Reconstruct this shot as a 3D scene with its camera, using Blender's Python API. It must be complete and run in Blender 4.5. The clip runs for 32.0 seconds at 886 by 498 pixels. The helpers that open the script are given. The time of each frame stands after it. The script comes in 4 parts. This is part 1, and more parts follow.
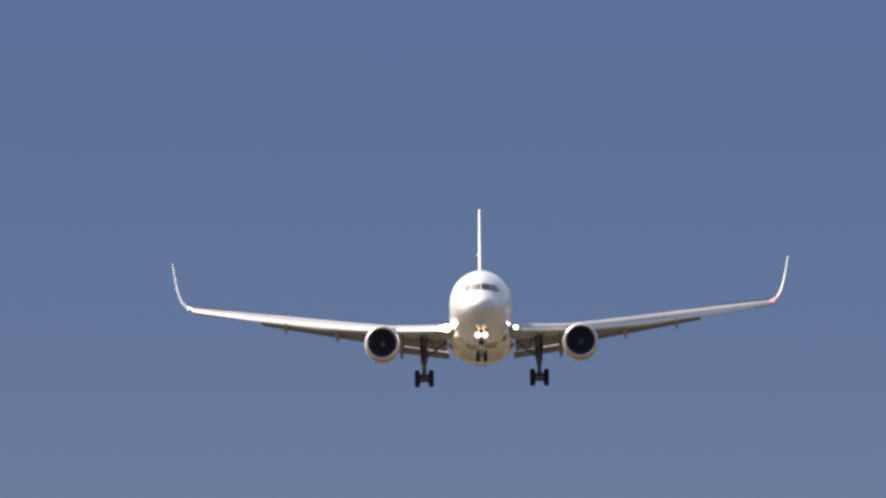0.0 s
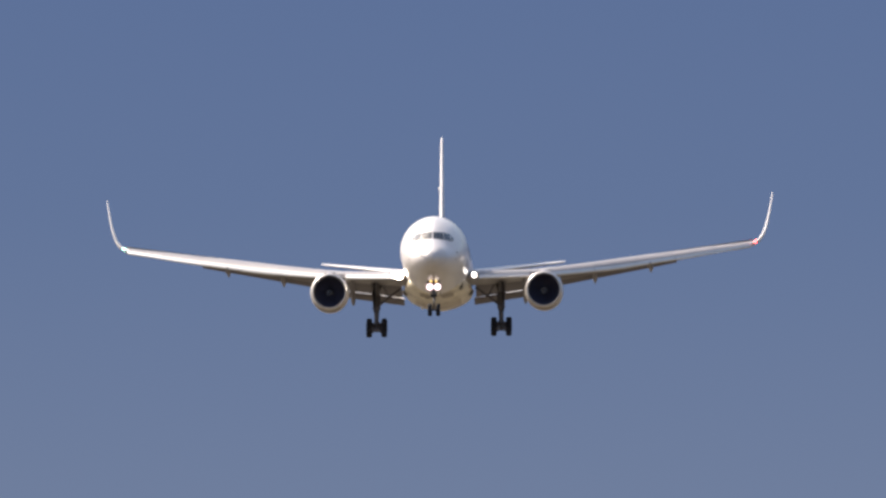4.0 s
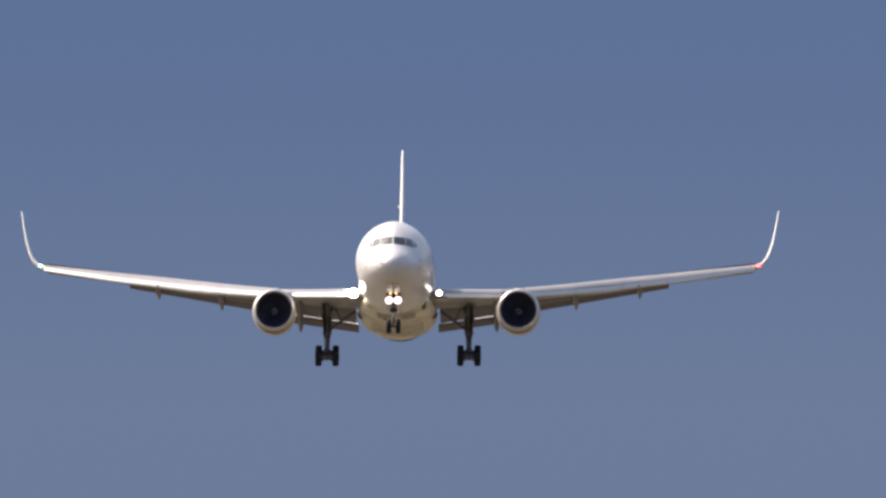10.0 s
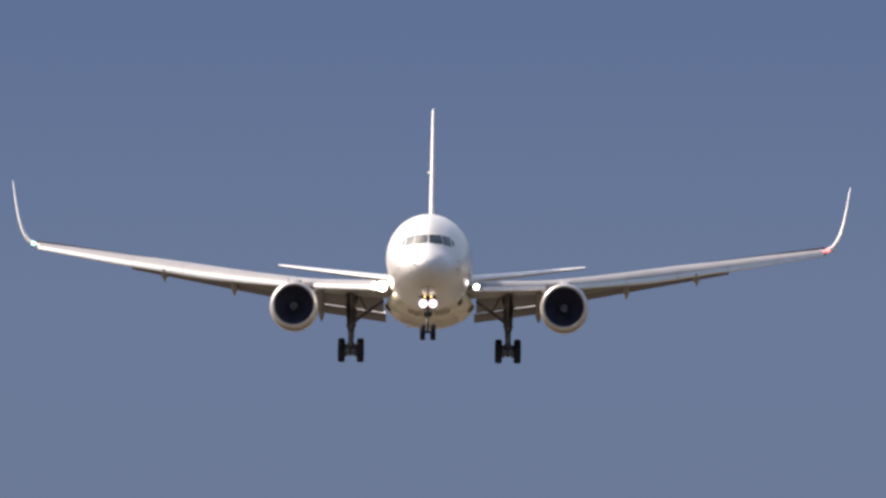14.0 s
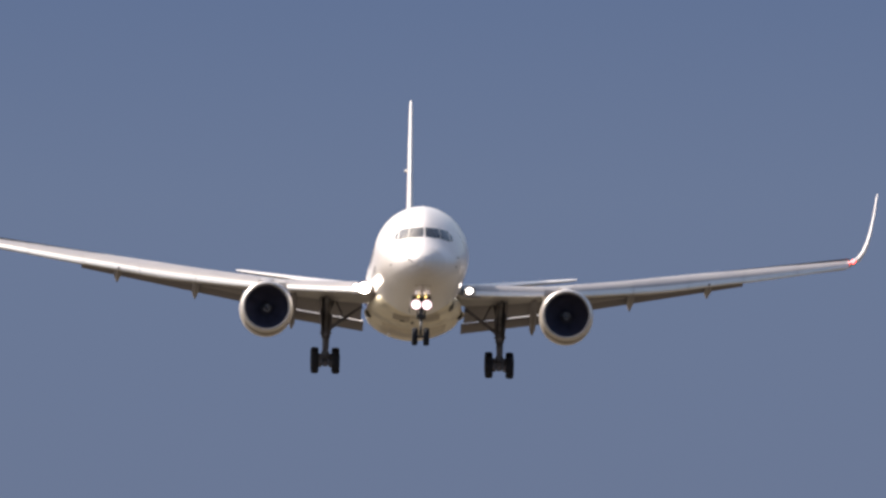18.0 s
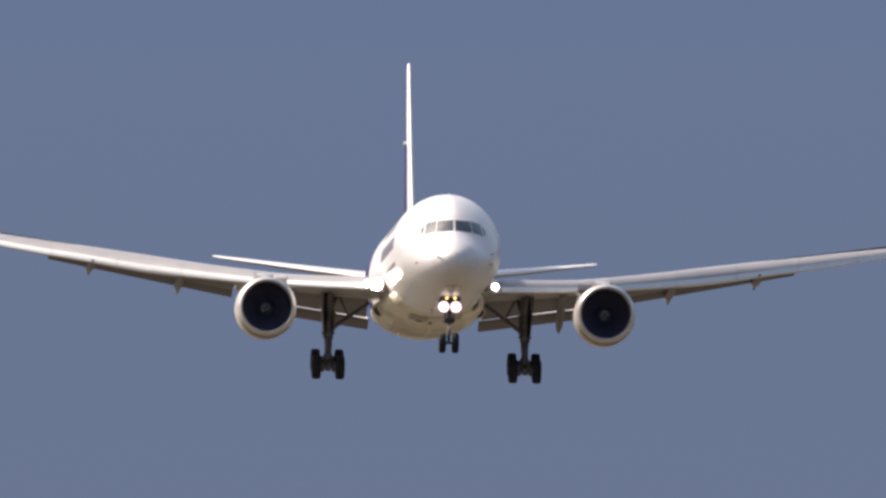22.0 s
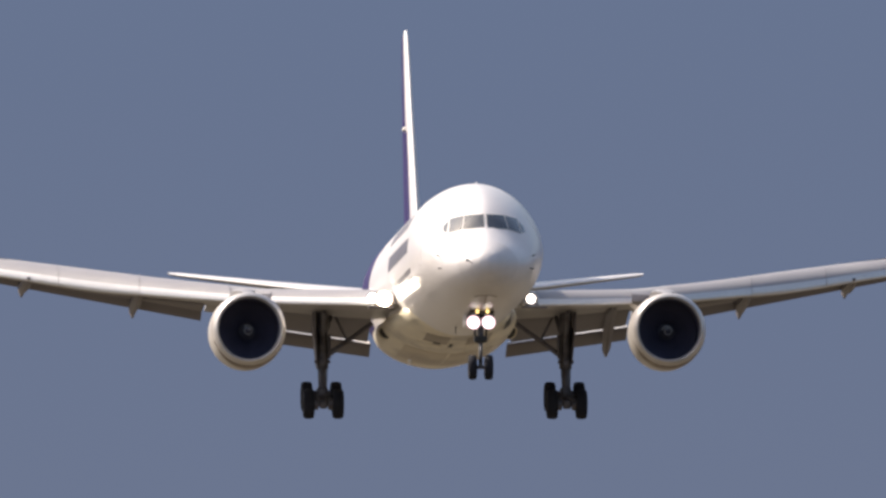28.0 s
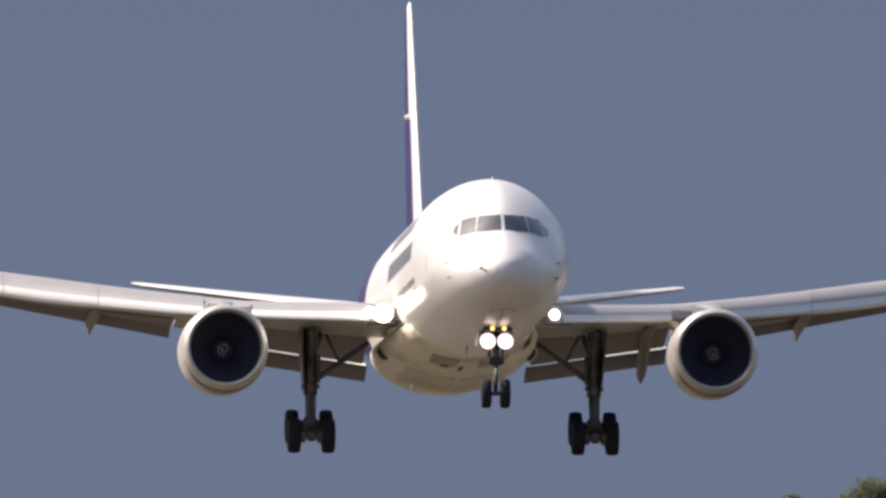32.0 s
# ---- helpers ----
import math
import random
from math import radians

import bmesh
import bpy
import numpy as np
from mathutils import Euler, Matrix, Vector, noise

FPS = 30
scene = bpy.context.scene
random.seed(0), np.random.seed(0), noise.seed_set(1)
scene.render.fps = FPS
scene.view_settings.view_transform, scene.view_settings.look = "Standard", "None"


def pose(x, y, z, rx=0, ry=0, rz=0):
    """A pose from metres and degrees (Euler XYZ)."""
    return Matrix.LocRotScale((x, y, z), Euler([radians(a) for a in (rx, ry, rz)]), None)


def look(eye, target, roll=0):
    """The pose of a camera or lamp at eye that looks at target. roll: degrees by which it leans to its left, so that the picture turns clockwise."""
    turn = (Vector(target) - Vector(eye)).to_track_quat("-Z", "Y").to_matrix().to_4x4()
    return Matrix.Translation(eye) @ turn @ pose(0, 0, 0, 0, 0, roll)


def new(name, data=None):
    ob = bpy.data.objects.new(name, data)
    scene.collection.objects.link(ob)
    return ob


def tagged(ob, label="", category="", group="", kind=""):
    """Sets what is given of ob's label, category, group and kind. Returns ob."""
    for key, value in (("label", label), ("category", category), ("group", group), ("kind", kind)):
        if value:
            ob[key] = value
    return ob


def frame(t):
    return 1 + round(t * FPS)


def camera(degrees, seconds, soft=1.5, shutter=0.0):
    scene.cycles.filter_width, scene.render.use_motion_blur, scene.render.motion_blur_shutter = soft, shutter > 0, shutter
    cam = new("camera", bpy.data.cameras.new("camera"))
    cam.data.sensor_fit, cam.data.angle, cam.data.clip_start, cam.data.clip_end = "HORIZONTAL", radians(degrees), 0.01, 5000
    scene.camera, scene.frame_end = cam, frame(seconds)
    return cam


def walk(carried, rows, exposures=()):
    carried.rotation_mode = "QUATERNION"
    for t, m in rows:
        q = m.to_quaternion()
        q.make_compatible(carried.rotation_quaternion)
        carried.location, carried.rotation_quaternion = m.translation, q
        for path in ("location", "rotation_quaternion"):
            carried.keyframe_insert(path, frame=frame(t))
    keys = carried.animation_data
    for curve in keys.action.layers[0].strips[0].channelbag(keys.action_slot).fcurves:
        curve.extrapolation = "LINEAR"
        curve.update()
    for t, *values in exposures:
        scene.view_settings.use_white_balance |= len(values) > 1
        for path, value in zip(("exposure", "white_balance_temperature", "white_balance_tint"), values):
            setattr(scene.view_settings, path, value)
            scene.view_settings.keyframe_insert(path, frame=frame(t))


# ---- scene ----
# The camera stands on a low mound by the runway and pans after an airliner on its final approach.
EYE = (-140.0, -1500.0, 2.0)
AIM = [
    (0.0, -103.457, -501.415, 40.629),
    (0.5, -103.044, -501.426, 40.515),
    (1.0, -102.165, -501.452, 40.338),
    (1.5, -101.620, -501.448, 39.696),
    (2.0, -101.254, -501.454, 39.478),
    (2.5, -100.801, -501.469, 39.411),
    (3.0, -100.347, -501.465, 38.813),
    (3.5, -99.967, -501.464, 38.365),
    (5.5, -97.893, -501.527, 37.753),
    (6.0, -97.607, -501.519, 37.203),
    (6.5, -97.187, -501.535, 37.128),
    (7.0, -96.340, -501.576, 37.275),
    (7.5, -96.271, -501.580, 37.295),
    (8.0, -96.039, -501.579, 36.961),
    (8.5, -95.356, -501.608, 36.930),
    (9.0, -94.838, -501.633, 36.981),
    (9.5, -93.855, -501.673, 36.833),
    (10.0, -93.032, -501.693, 36.305),
    (10.5, -92.655, -501.714, 36.394),
    (11.0, -92.560, -501.723, 36.531),
    (11.5, -92.630, -501.705, 36.108),
    (12.0, -92.268, -501.721, 36.063),
    (12.5, -91.549, -501.758, 36.142),
    (13.0, -90.748, -501.772, 35.380),
    (13.5, -89.764, -501.805, 34.907),
    (14.0, -88.824, -501.831, 34.252),
    (14.5, -88.146, -501.838, 33.360),
    (16.5, -84.194, -502.019, 32.336),
    (17.0, -84.152, -502.023, 32.383),
    (17.5, -83.821, -502.036, 32.181),
    (18.0, -82.898, -502.078, 31.858),
    (18.5, -81.616, -502.161, 32.152),
    (19.0, -81.086, -502.185, 31.896),
    (19.5, -80.976, -502.170, 31.192),
    (20.0, -80.476, -502.171, 30.187),
    (20.5, -79.479, -502.224, 29.932),
    (21.0, -78.798, -502.261, 29.760),
    (21.5, -77.430, -502.324, 28.957),
    (22.0, -75.853, -502.419, 28.773),
    (22.5, -74.750, -502.491, 28.813),
    (23.0, -73.741, -502.553, 28.632),
    (23.5, -71.753, -502.687, 28.623),
    (24.0, -70.358, -502.770, 28.128),
    (24.5, -69.624, -502.803, 27.402),
    (25.0, -69.197, -502.815, 26.696),
    (25.5, -67.699, -502.910, 26.182),
    (27.5, -62.070, -503.274, 23.539),
    (28.0, -60.981, -503.344, 22.784),
    (28.5, -59.384, -503.467, 22.583),
    (29.0, -57.364, -503.617, 21.791),
    (29.5, -55.881, -503.726, 21.014),
    (30.0, -54.873, -503.798, 20.324),
    (30.5, -53.338, -503.912, 19.268),
    (31.0, -51.163, -504.085, 18.198),
    (31.5, -49.019, -504.267, 17.466),
    (32.0, -46.611, -504.481, 16.879),
]
FLIGHT = [
    (0.0, 0.00, 2241.46, 140.86, -2.82, -0.78, -2.16),
    (0.5, 0.00, 2203.54, 139.02, -2.63, -0.87, -2.23),
    (1.0, 0.00, 2166.82, 137.17, -2.53, -1.00, -2.56),
    (1.5, 0.00, 2130.98, 135.33, -2.16, -1.52, -2.80),
    (2.0, 0.00, 2094.41, 133.49, -1.84, -1.50, -2.89),
    (2.5, 0.00, 2059.14, 131.64, -1.68, -1.45, -3.00),
    (3.0, 0.00, 2025.20, 129.80, -1.64, -1.35, -3.15),
    (3.5, 0.00, 1992.48, 127.95, -1.55, -1.00, -3.22),
    (5.5, 0.00, 1854.79, 120.57, -2.48, 0.34, -3.35),
    (6.0, 0.00, 1821.04, 118.73, -2.54, 0.73, -3.29),
    (6.5, 0.00, 1785.42, 116.88, -2.55, 0.86, -3.27),
    (7.0, 0.00, 1749.54, 115.04, -2.40, 0.96, -3.45),
    (7.5, 0.00, 1714.57, 113.19, -2.33, 0.69, -3.37),
    (8.0, 0.00, 1679.11, 111.35, -2.21, 0.22, -3.38),
    (8.5, 0.00, 1644.37, 109.50, -2.05, 0.01, -3.49),
    (9.0, 0.00, 1610.81, 107.66, -2.36, -0.33, -3.43),
    (9.5, 0.00, 1575.08, 105.81, -2.89, -0.28, -3.50),
    (10.0, 0.00, 1538.76, 103.97, -3.40, 0.00, -3.40),
    (10.5, 0.00, 1504.08, 102.12, -3.58, 0.56, -3.53),
    (11.0, 0.00, 1468.89, 100.28, -3.40, 1.21, -3.50),
    (11.5, 0.00, 1433.12, 98.43, -2.94, 1.74, -3.47),
    (12.0, 0.00, 1396.66, 96.59, -2.22, 1.21, -3.36),
    (12.5, 0.00, 1357.30, 94.75, -1.47, 1.08, -3.33),
    (13.0, 0.00, 1317.08, 92.90, -1.11, 0.75, -3.22),
    (13.5, 0.00, 1279.89, 91.06, -1.16, 0.53, -3.12),
    (14.0, 0.00, 1245.75, 89.21, -1.42, 0.50, -3.17),
    (14.5, 0.00, 1212.88, 87.37, -1.85, 0.99, -3.16),
    (16.5, 0.00, 1075.16, 79.99, -3.11, 1.98, -2.64),
    (17.0, 0.00, 1043.24, 78.14, -2.93, 2.18, -2.42),
    (17.5, 0.00, 1009.15, 76.30, -2.44, 2.28, -2.27),
    (18.0, 0.00, 973.16, 74.45, -2.32, 1.60, -2.15),
    (18.5, 0.00, 936.51, 72.61, -2.19, 1.28, -1.88),
    (19.0, 0.00, 900.70, 70.76, -2.48, 1.38, -1.65),
    (19.5, 0.00, 866.23, 68.92, -2.80, 1.04, -1.47),
    (20.0, 0.00, 830.41, 67.07, -3.06, 1.87, -1.37),
    (20.5, 0.00, 794.08, 65.23, -3.10, 2.96, -1.30),
    (21.0, 0.00, 758.47, 63.38, -3.07, 2.79, -1.30),
    (21.5, 0.00, 722.83, 61.54, -2.57, 1.74, -1.13),
    (22.0, 0.00, 687.72, 59.70, -1.74, 1.21, -0.95),
    (22.5, 0.00, 653.90, 57.85, -0.93, 1.40, -0.84),
    (23.0, 0.00, 619.50, 56.01, -0.43, 1.78, -0.64),
    (23.5, 0.00, 580.59, 54.16, -0.38, 1.02, -0.61),
    (24.0, 0.00, 541.59, 52.32, -0.54, 0.43, -0.62),
    (24.5, 0.00, 506.26, 50.47, -0.88, 0.09, -0.60),
    (25.0, 0.00, 472.33, 48.63, -1.55, -0.19, -0.63),
    (25.5, 0.00, 439.81, 46.78, -2.28, 0.54, -0.61),
    (27.5, 0.00, 300.19, 39.40, -3.00, -0.33, -0.85),
    (28.0, 0.00, 264.69, 37.56, -2.53, 0.02, -1.01),
    (28.5, 0.00, 229.83, 35.71, -1.96, -0.18, -1.19),
    (29.0, 0.00, 194.05, 33.87, -1.59, -0.97, -1.37),
    (29.5, 0.00, 158.28, 32.02, -1.56, -1.01, -1.52),
    (30.0, -0.10, 124.74, 30.18, -1.85, -0.16, -1.52),
    (30.5, -0.35, 90.13, 28.33, -2.44, 0.09, -1.60),
    (31.0, -0.62, 52.84, 26.49, -2.76, 0.44, -1.56),
    (31.5, -0.05, 23.75, 24.64, -2.75, 0.51, -1.57),
    (32.0, 2.17, 11.51, 23.12, -2.93, 0.44, -1.78),
]
cam = camera(1.0956, 32.0, soft=2.8, shutter=0.14)
walk(cam, [(t, look(EYE, (x, y, z))) for t, x, y, z in AIM], exposures=[(0.0, 1.05), (10.0, 0.98), (20.0, 0.88), (32.0, 0.8)])

# ---- world, sun ----
SUN_EL, SUN_AZ = radians(45.0), radians(-63.0)   # azimuth from +y towards +x
SUN_DIR = Vector((math.sin(SUN_AZ) * math.cos(SUN_EL), math.cos(SUN_AZ) * math.cos(SUN_EL), math.sin(SUN_EL)))
SKY_LOW, SKY_HIGH = (0.0851, 0.1035, 0.1564), (0.0493, 0.0764, 0.1523)
SKY_STEPS = ((0.16, (0.0835, 0.1026, 0.1570)), (0.24, (0.0780, 0.0998, 0.1580)), (0.31, (0.0768, 0.1015, 0.1640)), (0.37, (0.0600, 0.0868, 0.1570)))


def make_world():
    world = bpy.data.worlds.new("sky")
    world.use_nodes = True
    scene.world = world
    nt = world.node_tree
    for n in list(nt.nodes):
        nt.nodes.remove(n)
    out = nt.nodes.new("ShaderNodeOutputWorld")
    sky = nt.nodes.new("ShaderNodeTexSky")
    sky.sky_type, sky.sun_disc = "NISHITA", False
    sky.sun_elevation, sky.sun_rotation = SUN_EL, SUN_AZ
    sky.dust_density, sky.air_density, sky.ozone_density = 5.0, 1.0, 0.5
    back = nt.nodes.new("ShaderNodeBackground")
    back.inputs["Strength"].default_value = 0.088
    nt.links.new(sky.outputs[0], back.inputs["Color"])
    # the haze that lies over the horizon, thinning upwards
    co = nt.nodes.new("ShaderNodeTexCoord")
    sep = nt.nodes.new("ShaderNodeSeparateXYZ")
    nt.links.new(co.outputs["Generated"], sep.inputs[0])
    scale = nt.nodes.new("ShaderNodeMath")
    scale.operation = "MULTIPLY"
    scale.inputs[1].default_value = 10.0
    nt.links.new(sep.outputs["Z"], scale.inputs[0])
    ramp = nt.nodes.new("ShaderNodeValToRGB")
    els = ramp.color_ramp.elements
    els[0].position, els[0].color = 0.0, (*SKY_LOW, 1)
    els[1].position, els[1].color = 0.45, (*SKY_HIGH, 1)
    for pos, c in SKY_STEPS:
        e = els.new(pos)
        e.color = (*c, 1)
    nt.links.new(scale.outputs[0], ramp.inputs[0])
    haze = nt.nodes.new("ShaderNodeBackground")
    nt.links.new(ramp.outputs[0], haze.inputs["Color"])
    thin = nt.nodes.new("ShaderNodeMapRange")
    thin.interpolation_type = "SMOOTHSTEP"
    thin.inputs["From Min"].default_value, thin.inputs["From Max"].default_value = 0.055, 0.16
    nt.links.new(sep.outputs["Z"], thin.inputs["Value"])
    mix = nt.nodes.new("ShaderNodeMixShader")
    nt.links.new(thin.outputs[0], mix.inputs[0])
    nt.links.new(haze.outputs[0], mix.inputs[1])
    nt.links.new(back.outputs[0], mix.inputs[2])
    nt.links.new(mix.outputs[0], out.inputs["Surface"])
    lamp = bpy.data.lights.new("sun", "SUN")
    lamp.energy, lamp.angle, lamp.color = 3.0, radians(0.53), (1.0, 0.885, 0.77)
    sun = new("sun", lamp)
    sun.matrix_world = look(SUN_DIR * 100, (0, 0, 0))


make_world()


# ---- materials ----
def material(name, color, rough=0.5, metal=0.0, vary=0.08, scale=1.5, fine=14.0, bump=0.0, coat=0.0, dirt=None, dirt_amount=0.0,
             emit=None, power=0.0, stretch=(1, 1, 1), gloss_vary=1.0, specular=0.5):
    """A painted, metal or rubber surface with variation at two scales, and streaks of dirt where given."""
    m = bpy.data.materials.new(name)
    m.use_nodes = True
    nt = m.node_tree
    b = nt.nodes["Principled BSDF"]
    b.inputs["Roughness"].default_value, b.inputs["Metallic"].default_value = rough, metal
    b.inputs["Specular IOR Level"].default_value = specular
    b.inputs["Coat Weight"].default_value = coat
    b.inputs["Coat Roughness"].default_value = 0.17
    co = nt.nodes.new("ShaderNodeTexCoord")
    mp = nt.nodes.new("ShaderNodeMapping")
    mp.inputs["Scale"].default_value = stretch
    nt.links.new(co.outputs["Object"], mp.inputs[0])

    def noise_node(s, detail):
        n = nt.nodes.new("ShaderNodeTexNoise")
        n.inputs["Scale"].default_value, n.inputs["Detail"].default_value = s, detail
        nt.links.new(mp.outputs[0], n.inputs["Vector"])
        return n
    big, small = noise_node(scale, 4), noise_node(fine, 3)
    both = nt.nodes.new("ShaderNodeMath")
    both.operation = "ADD"
    nt.links.new(big.outputs[0], both.inputs[0])
    nt.links.new(small.outputs[0], both.inputs[1])
    ramp = nt.nodes.new("ShaderNodeMapRange")
    ramp.inputs["From Min"].default_value, ramp.inputs["From Max"].default_value = 0.7, 1.3
    ramp.inputs["To Min"].default_value, ramp.inputs["To Max"].default_value = 1 - vary, 1 + vary
    nt.links.new(both.outputs[0], ramp.inputs["Value"])
    mul = nt.nodes.new("ShaderNodeVectorMath")
    mul.operation = "SCALE"
    mul.inputs[0].default_value = color
    nt.links.new(ramp.outputs[0], mul.inputs["Scale"])
    last = mul.outputs[0]
    if dirt:
        spots = noise_node(scale * 0.6, 6)
        cut = nt.nodes.new("ShaderNodeMapRange")
        cut.inputs["From Min"].default_value, cut.inputs["From Max"].default_value = 0.48, 0.66
        cut.inputs["To Max"].default_value = dirt_amount
        nt.links.new(spots.outputs[0], cut.inputs["Value"])
        mx = nt.nodes.new("ShaderNodeMix")
        mx.data_type = "RGBA"
        nt.links.new(cut.outputs[0], mx.inputs[0])
        nt.links.new(last, mx.inputs[6])
        mx.inputs[7].default_value = (*dirt, 1)
        last = mx.outputs[2]
    nt.links.new(last, b.inputs["Base Color"])
    rr = nt.nodes.new("ShaderNodeMapRange")
    rr.inputs["From Min"].default_value, rr.inputs["From Max"].default_value = 0.3, 0.7
    rr.inputs["To Min"].default_value, rr.inputs["To Max"].default_value = max(rough - 0.08 * gloss_vary, 0.03), min(rough + 0.1 * gloss_vary, 1)
    nt.links.new(small.outputs[0], rr.inputs["Value"])
    nt.links.new(rr.outputs[0], b.inputs["Roughness"])
    if bump:
        bp = nt.nodes.new("ShaderNodeBump")
        bp.inputs["Strength"].default_value, bp.inputs["Distance"].default_value = bump, 0.02
        nt.links.new(both.outputs[0], bp.inputs["Height"])
        nt.links.new(bp.outputs[0], b.inputs["Normal"])
    if emit:
        b.inputs["Emission Color"].default_value = (*emit, 1)
        b.inputs["Emission Strength"].default_value = power
    return m


WHITE = material("white_paint", (0.775, 0.745, 0.75), 0.34, vary=0.03, scale=0.7, fine=4.0, coat=0.40, gloss_vary=0.12, specular=0.4, dirt=(0.55, 0.50, 0.42), dirt_amount=0.10, stretch=(1, 0.25, 1))
RADOME = material("radome_paint", (0.74, 0.71, 0.71), 0.38, vary=0.03, scale=2.0, fine=4.0, coat=0.25, gloss_vary=0.12, specular=0.4, dirt=(0.50, 0.46, 0.40), dirt_amount=0.15)
BELLY = material("belly_paint", (0.80, 0.72, 0.54), 0.36, vary=0.08, scale=0.9, coat=0.2, dirt=(0.20, 0.16, 0.12), dirt_amount=0.7, stretch=(1, 0.45, 1))
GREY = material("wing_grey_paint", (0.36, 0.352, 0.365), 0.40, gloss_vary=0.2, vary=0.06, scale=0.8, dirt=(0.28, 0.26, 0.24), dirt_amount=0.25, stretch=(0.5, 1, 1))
# grey for parts under the wing, their bluish shade put into the colour
UNDER = material("underwing_shade_grey", (0.158, 0.148, 0.175), 0.45, vary=0.08, scale=0.9, dirt=(0.16, 0.14, 0.13), dirt_amount=0.4)
SLAT = material("slat_grey_paint", (0.34, 0.328, 0.345), 0.38, gloss_vary=0.15, vary=0.06, scale=1.2, dirt=(0.42, 0.40, 0.38), dirt_amount=0.3, stretch=(0.5, 1, 1))
ALU = material("polished_aluminium", (0.82, 0.80, 0.79), 0.32, gloss_vary=0.1, metal=0.3, vary=0.05, scale=2.0)
STAB = material("tailplane_shade_grey", (0.28, 0.272, 0.285), 0.40, gloss_vary=0.2, vary=0.05, scale=0.9)
COWL = material("cowl_paint", (0.56, 0.53, 0.50), 0.36, vary=0.06, scale=1.2, coat=0.15, gloss_vary=0.2, dirt=(0.34, 0.27, 0.20), dirt_amount=0.5)
DUCT = material("intake_liner", (0.09, 0.09, 0.145), 0.55, vary=0.1, scale=3.0)
BLADE = material("fan_blade_titanium", (0.14, 0.14, 0.215), 0.45, metal=0.3, vary=0.1, scale=4.0)
SPIN = material("spinner_paint", (0.13, 0.13, 0.16), 0.45, vary=0.08, scale=6.0)
MARK = material("white_mark", (0.82, 0.82, 0.80), 0.5, vary=0.03, scale=4.0)
TYRE = material("tyre_rubber", (0.020, 0.021, 0.029), 0.85, specular=0.25, vary=0.2, scale=5.0, fine=40, bump=0.2)
HUB = material("wheel_hub_metal", (0.22, 0.215, 0.21), 0.4, metal=0.7, vary=0.1, scale=8.0)
STEEL = material("gear_steel", (0.14, 0.137, 0.158), 0.45, metal=0.35, vary=0.2, scale=4.0, dirt=(0.06, 0.05, 0.045), dirt_amount=0.6)
GLINT = material("bright_sensor_metal", (0.9, 0.88, 0.85), 0.28, gloss_vary=0.1, metal=1.0, vary=0.03, scale=6.0)
HOSE = material("black_hose", (0.03, 0.03, 0.03), 0.5, vary=0.1, scale=6.0)
GLASS = material("cockpit_glass", (0.050, 0.058, 0.072), 0.05, vary=0.1, scale=2.0, coat=1.0)
SEAL = material("window_frame_grey", (0.62, 0.60, 0.57), 0.5, vary=0.05, scale=5.0)
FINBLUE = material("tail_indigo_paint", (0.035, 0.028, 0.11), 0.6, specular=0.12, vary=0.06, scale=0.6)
TITLE = material("title_blue_grey_paint", (0.15, 0.145, 0.17), 0.4, vary=0.05, scale=1.0, coat=0.2)
BAY = material("gear_bay_dark", (0.05, 0.048, 0.045), 0.7, vary=0.2, scale=3.0)
DOOR = material("dirty_bay_door_paint", (0.52, 0.44, 0.31), 0.38, vary=0.12, scale=1.1, coat=0.15, dirt=(0.20, 0.15, 0.11), dirt_amount=0.6, stretch=(1, 0.45, 1))
PATCH = material("stained_panel_paint", (0.36, 0.31, 0.25), 0.45, vary=0.12, scale=1.5, dirt=(0.18, 0.15, 0.12), dirt_amount=0.6)
COWL_DARK = material("cowl_dark_reflection", (0.20, 0.155, 0.125), 0.45, vary=0.15, scale=2.0, dirt=(0.34, 0.28, 0.22), dirt_amount=0.5)
BURNT = material("exhaust_metal", (0.25, 0.22, 0.19), 0.35, metal=0.9, vary=0.15, scale=2.0)
LAMP = material("lit_landing_light", (0.9, 0.9, 0.9), 0.2, emit=(1.0, 0.90, 0.82), power=10.0)
LAMP_NOSE = material("lit_nose_light", (0.2, 0.2, 0.2), 0.3, emit=(1.0, 0.92, 0.88), power=1.6)
NOSE_GLOW = material("nose_light_glow", (0.5, 0.5, 0.5), 0.3, emit=(1.0, 0.66, 0.70), power=1.1)
LAMP_WIDE = material("lit_wing_landing_light", (0.9, 0.9, 0.9), 0.2, emit=(1.0, 0.88, 0.70), power=38.0)
LAMP_GLOW = material("landing_light_glow", (0.5, 0.45, 0.4), 0.3, emit=(1.0, 0.66, 0.46), power=0.7)
LIP = material("bare_inlet_metal", (0.66, 0.63, 0.61), 0.34, gloss_vary=0.2, metal=0.5, vary=0.05, scale=2.0)
BELLY_GLINT = material("yellow_lamp_reflection", (0.03, 0.03, 0.02), 0.4, emit=(1.0, 0.66, 0.22), power=1.6)
RED = material("lit_red_navigation_light", (0.6, 0.02, 0.02), 0.2, emit=(1.0, 0.05, 0.05), power=9.0)
GREEN = material("lit_green_navigation_light", (0.1, 0.6, 0.4), 0.2, emit=(0.35, 1.0, 0.75), power=5.0)
FEATHER = material("black_feathers", (0.008, 0.007, 0.016), 0.85, specular=0.1, vary=0.2, scale=30.0, fine=120)
BARK = material("bark", (0.10, 0.075, 0.05), 0.9, vary=0.25, scale=3.0, fine=20, bump=0.6)
LEAF = material("leaves", (0.165, 0.185, 0.115), 0.7, vary=0.35, scale=0.8, fine=6)


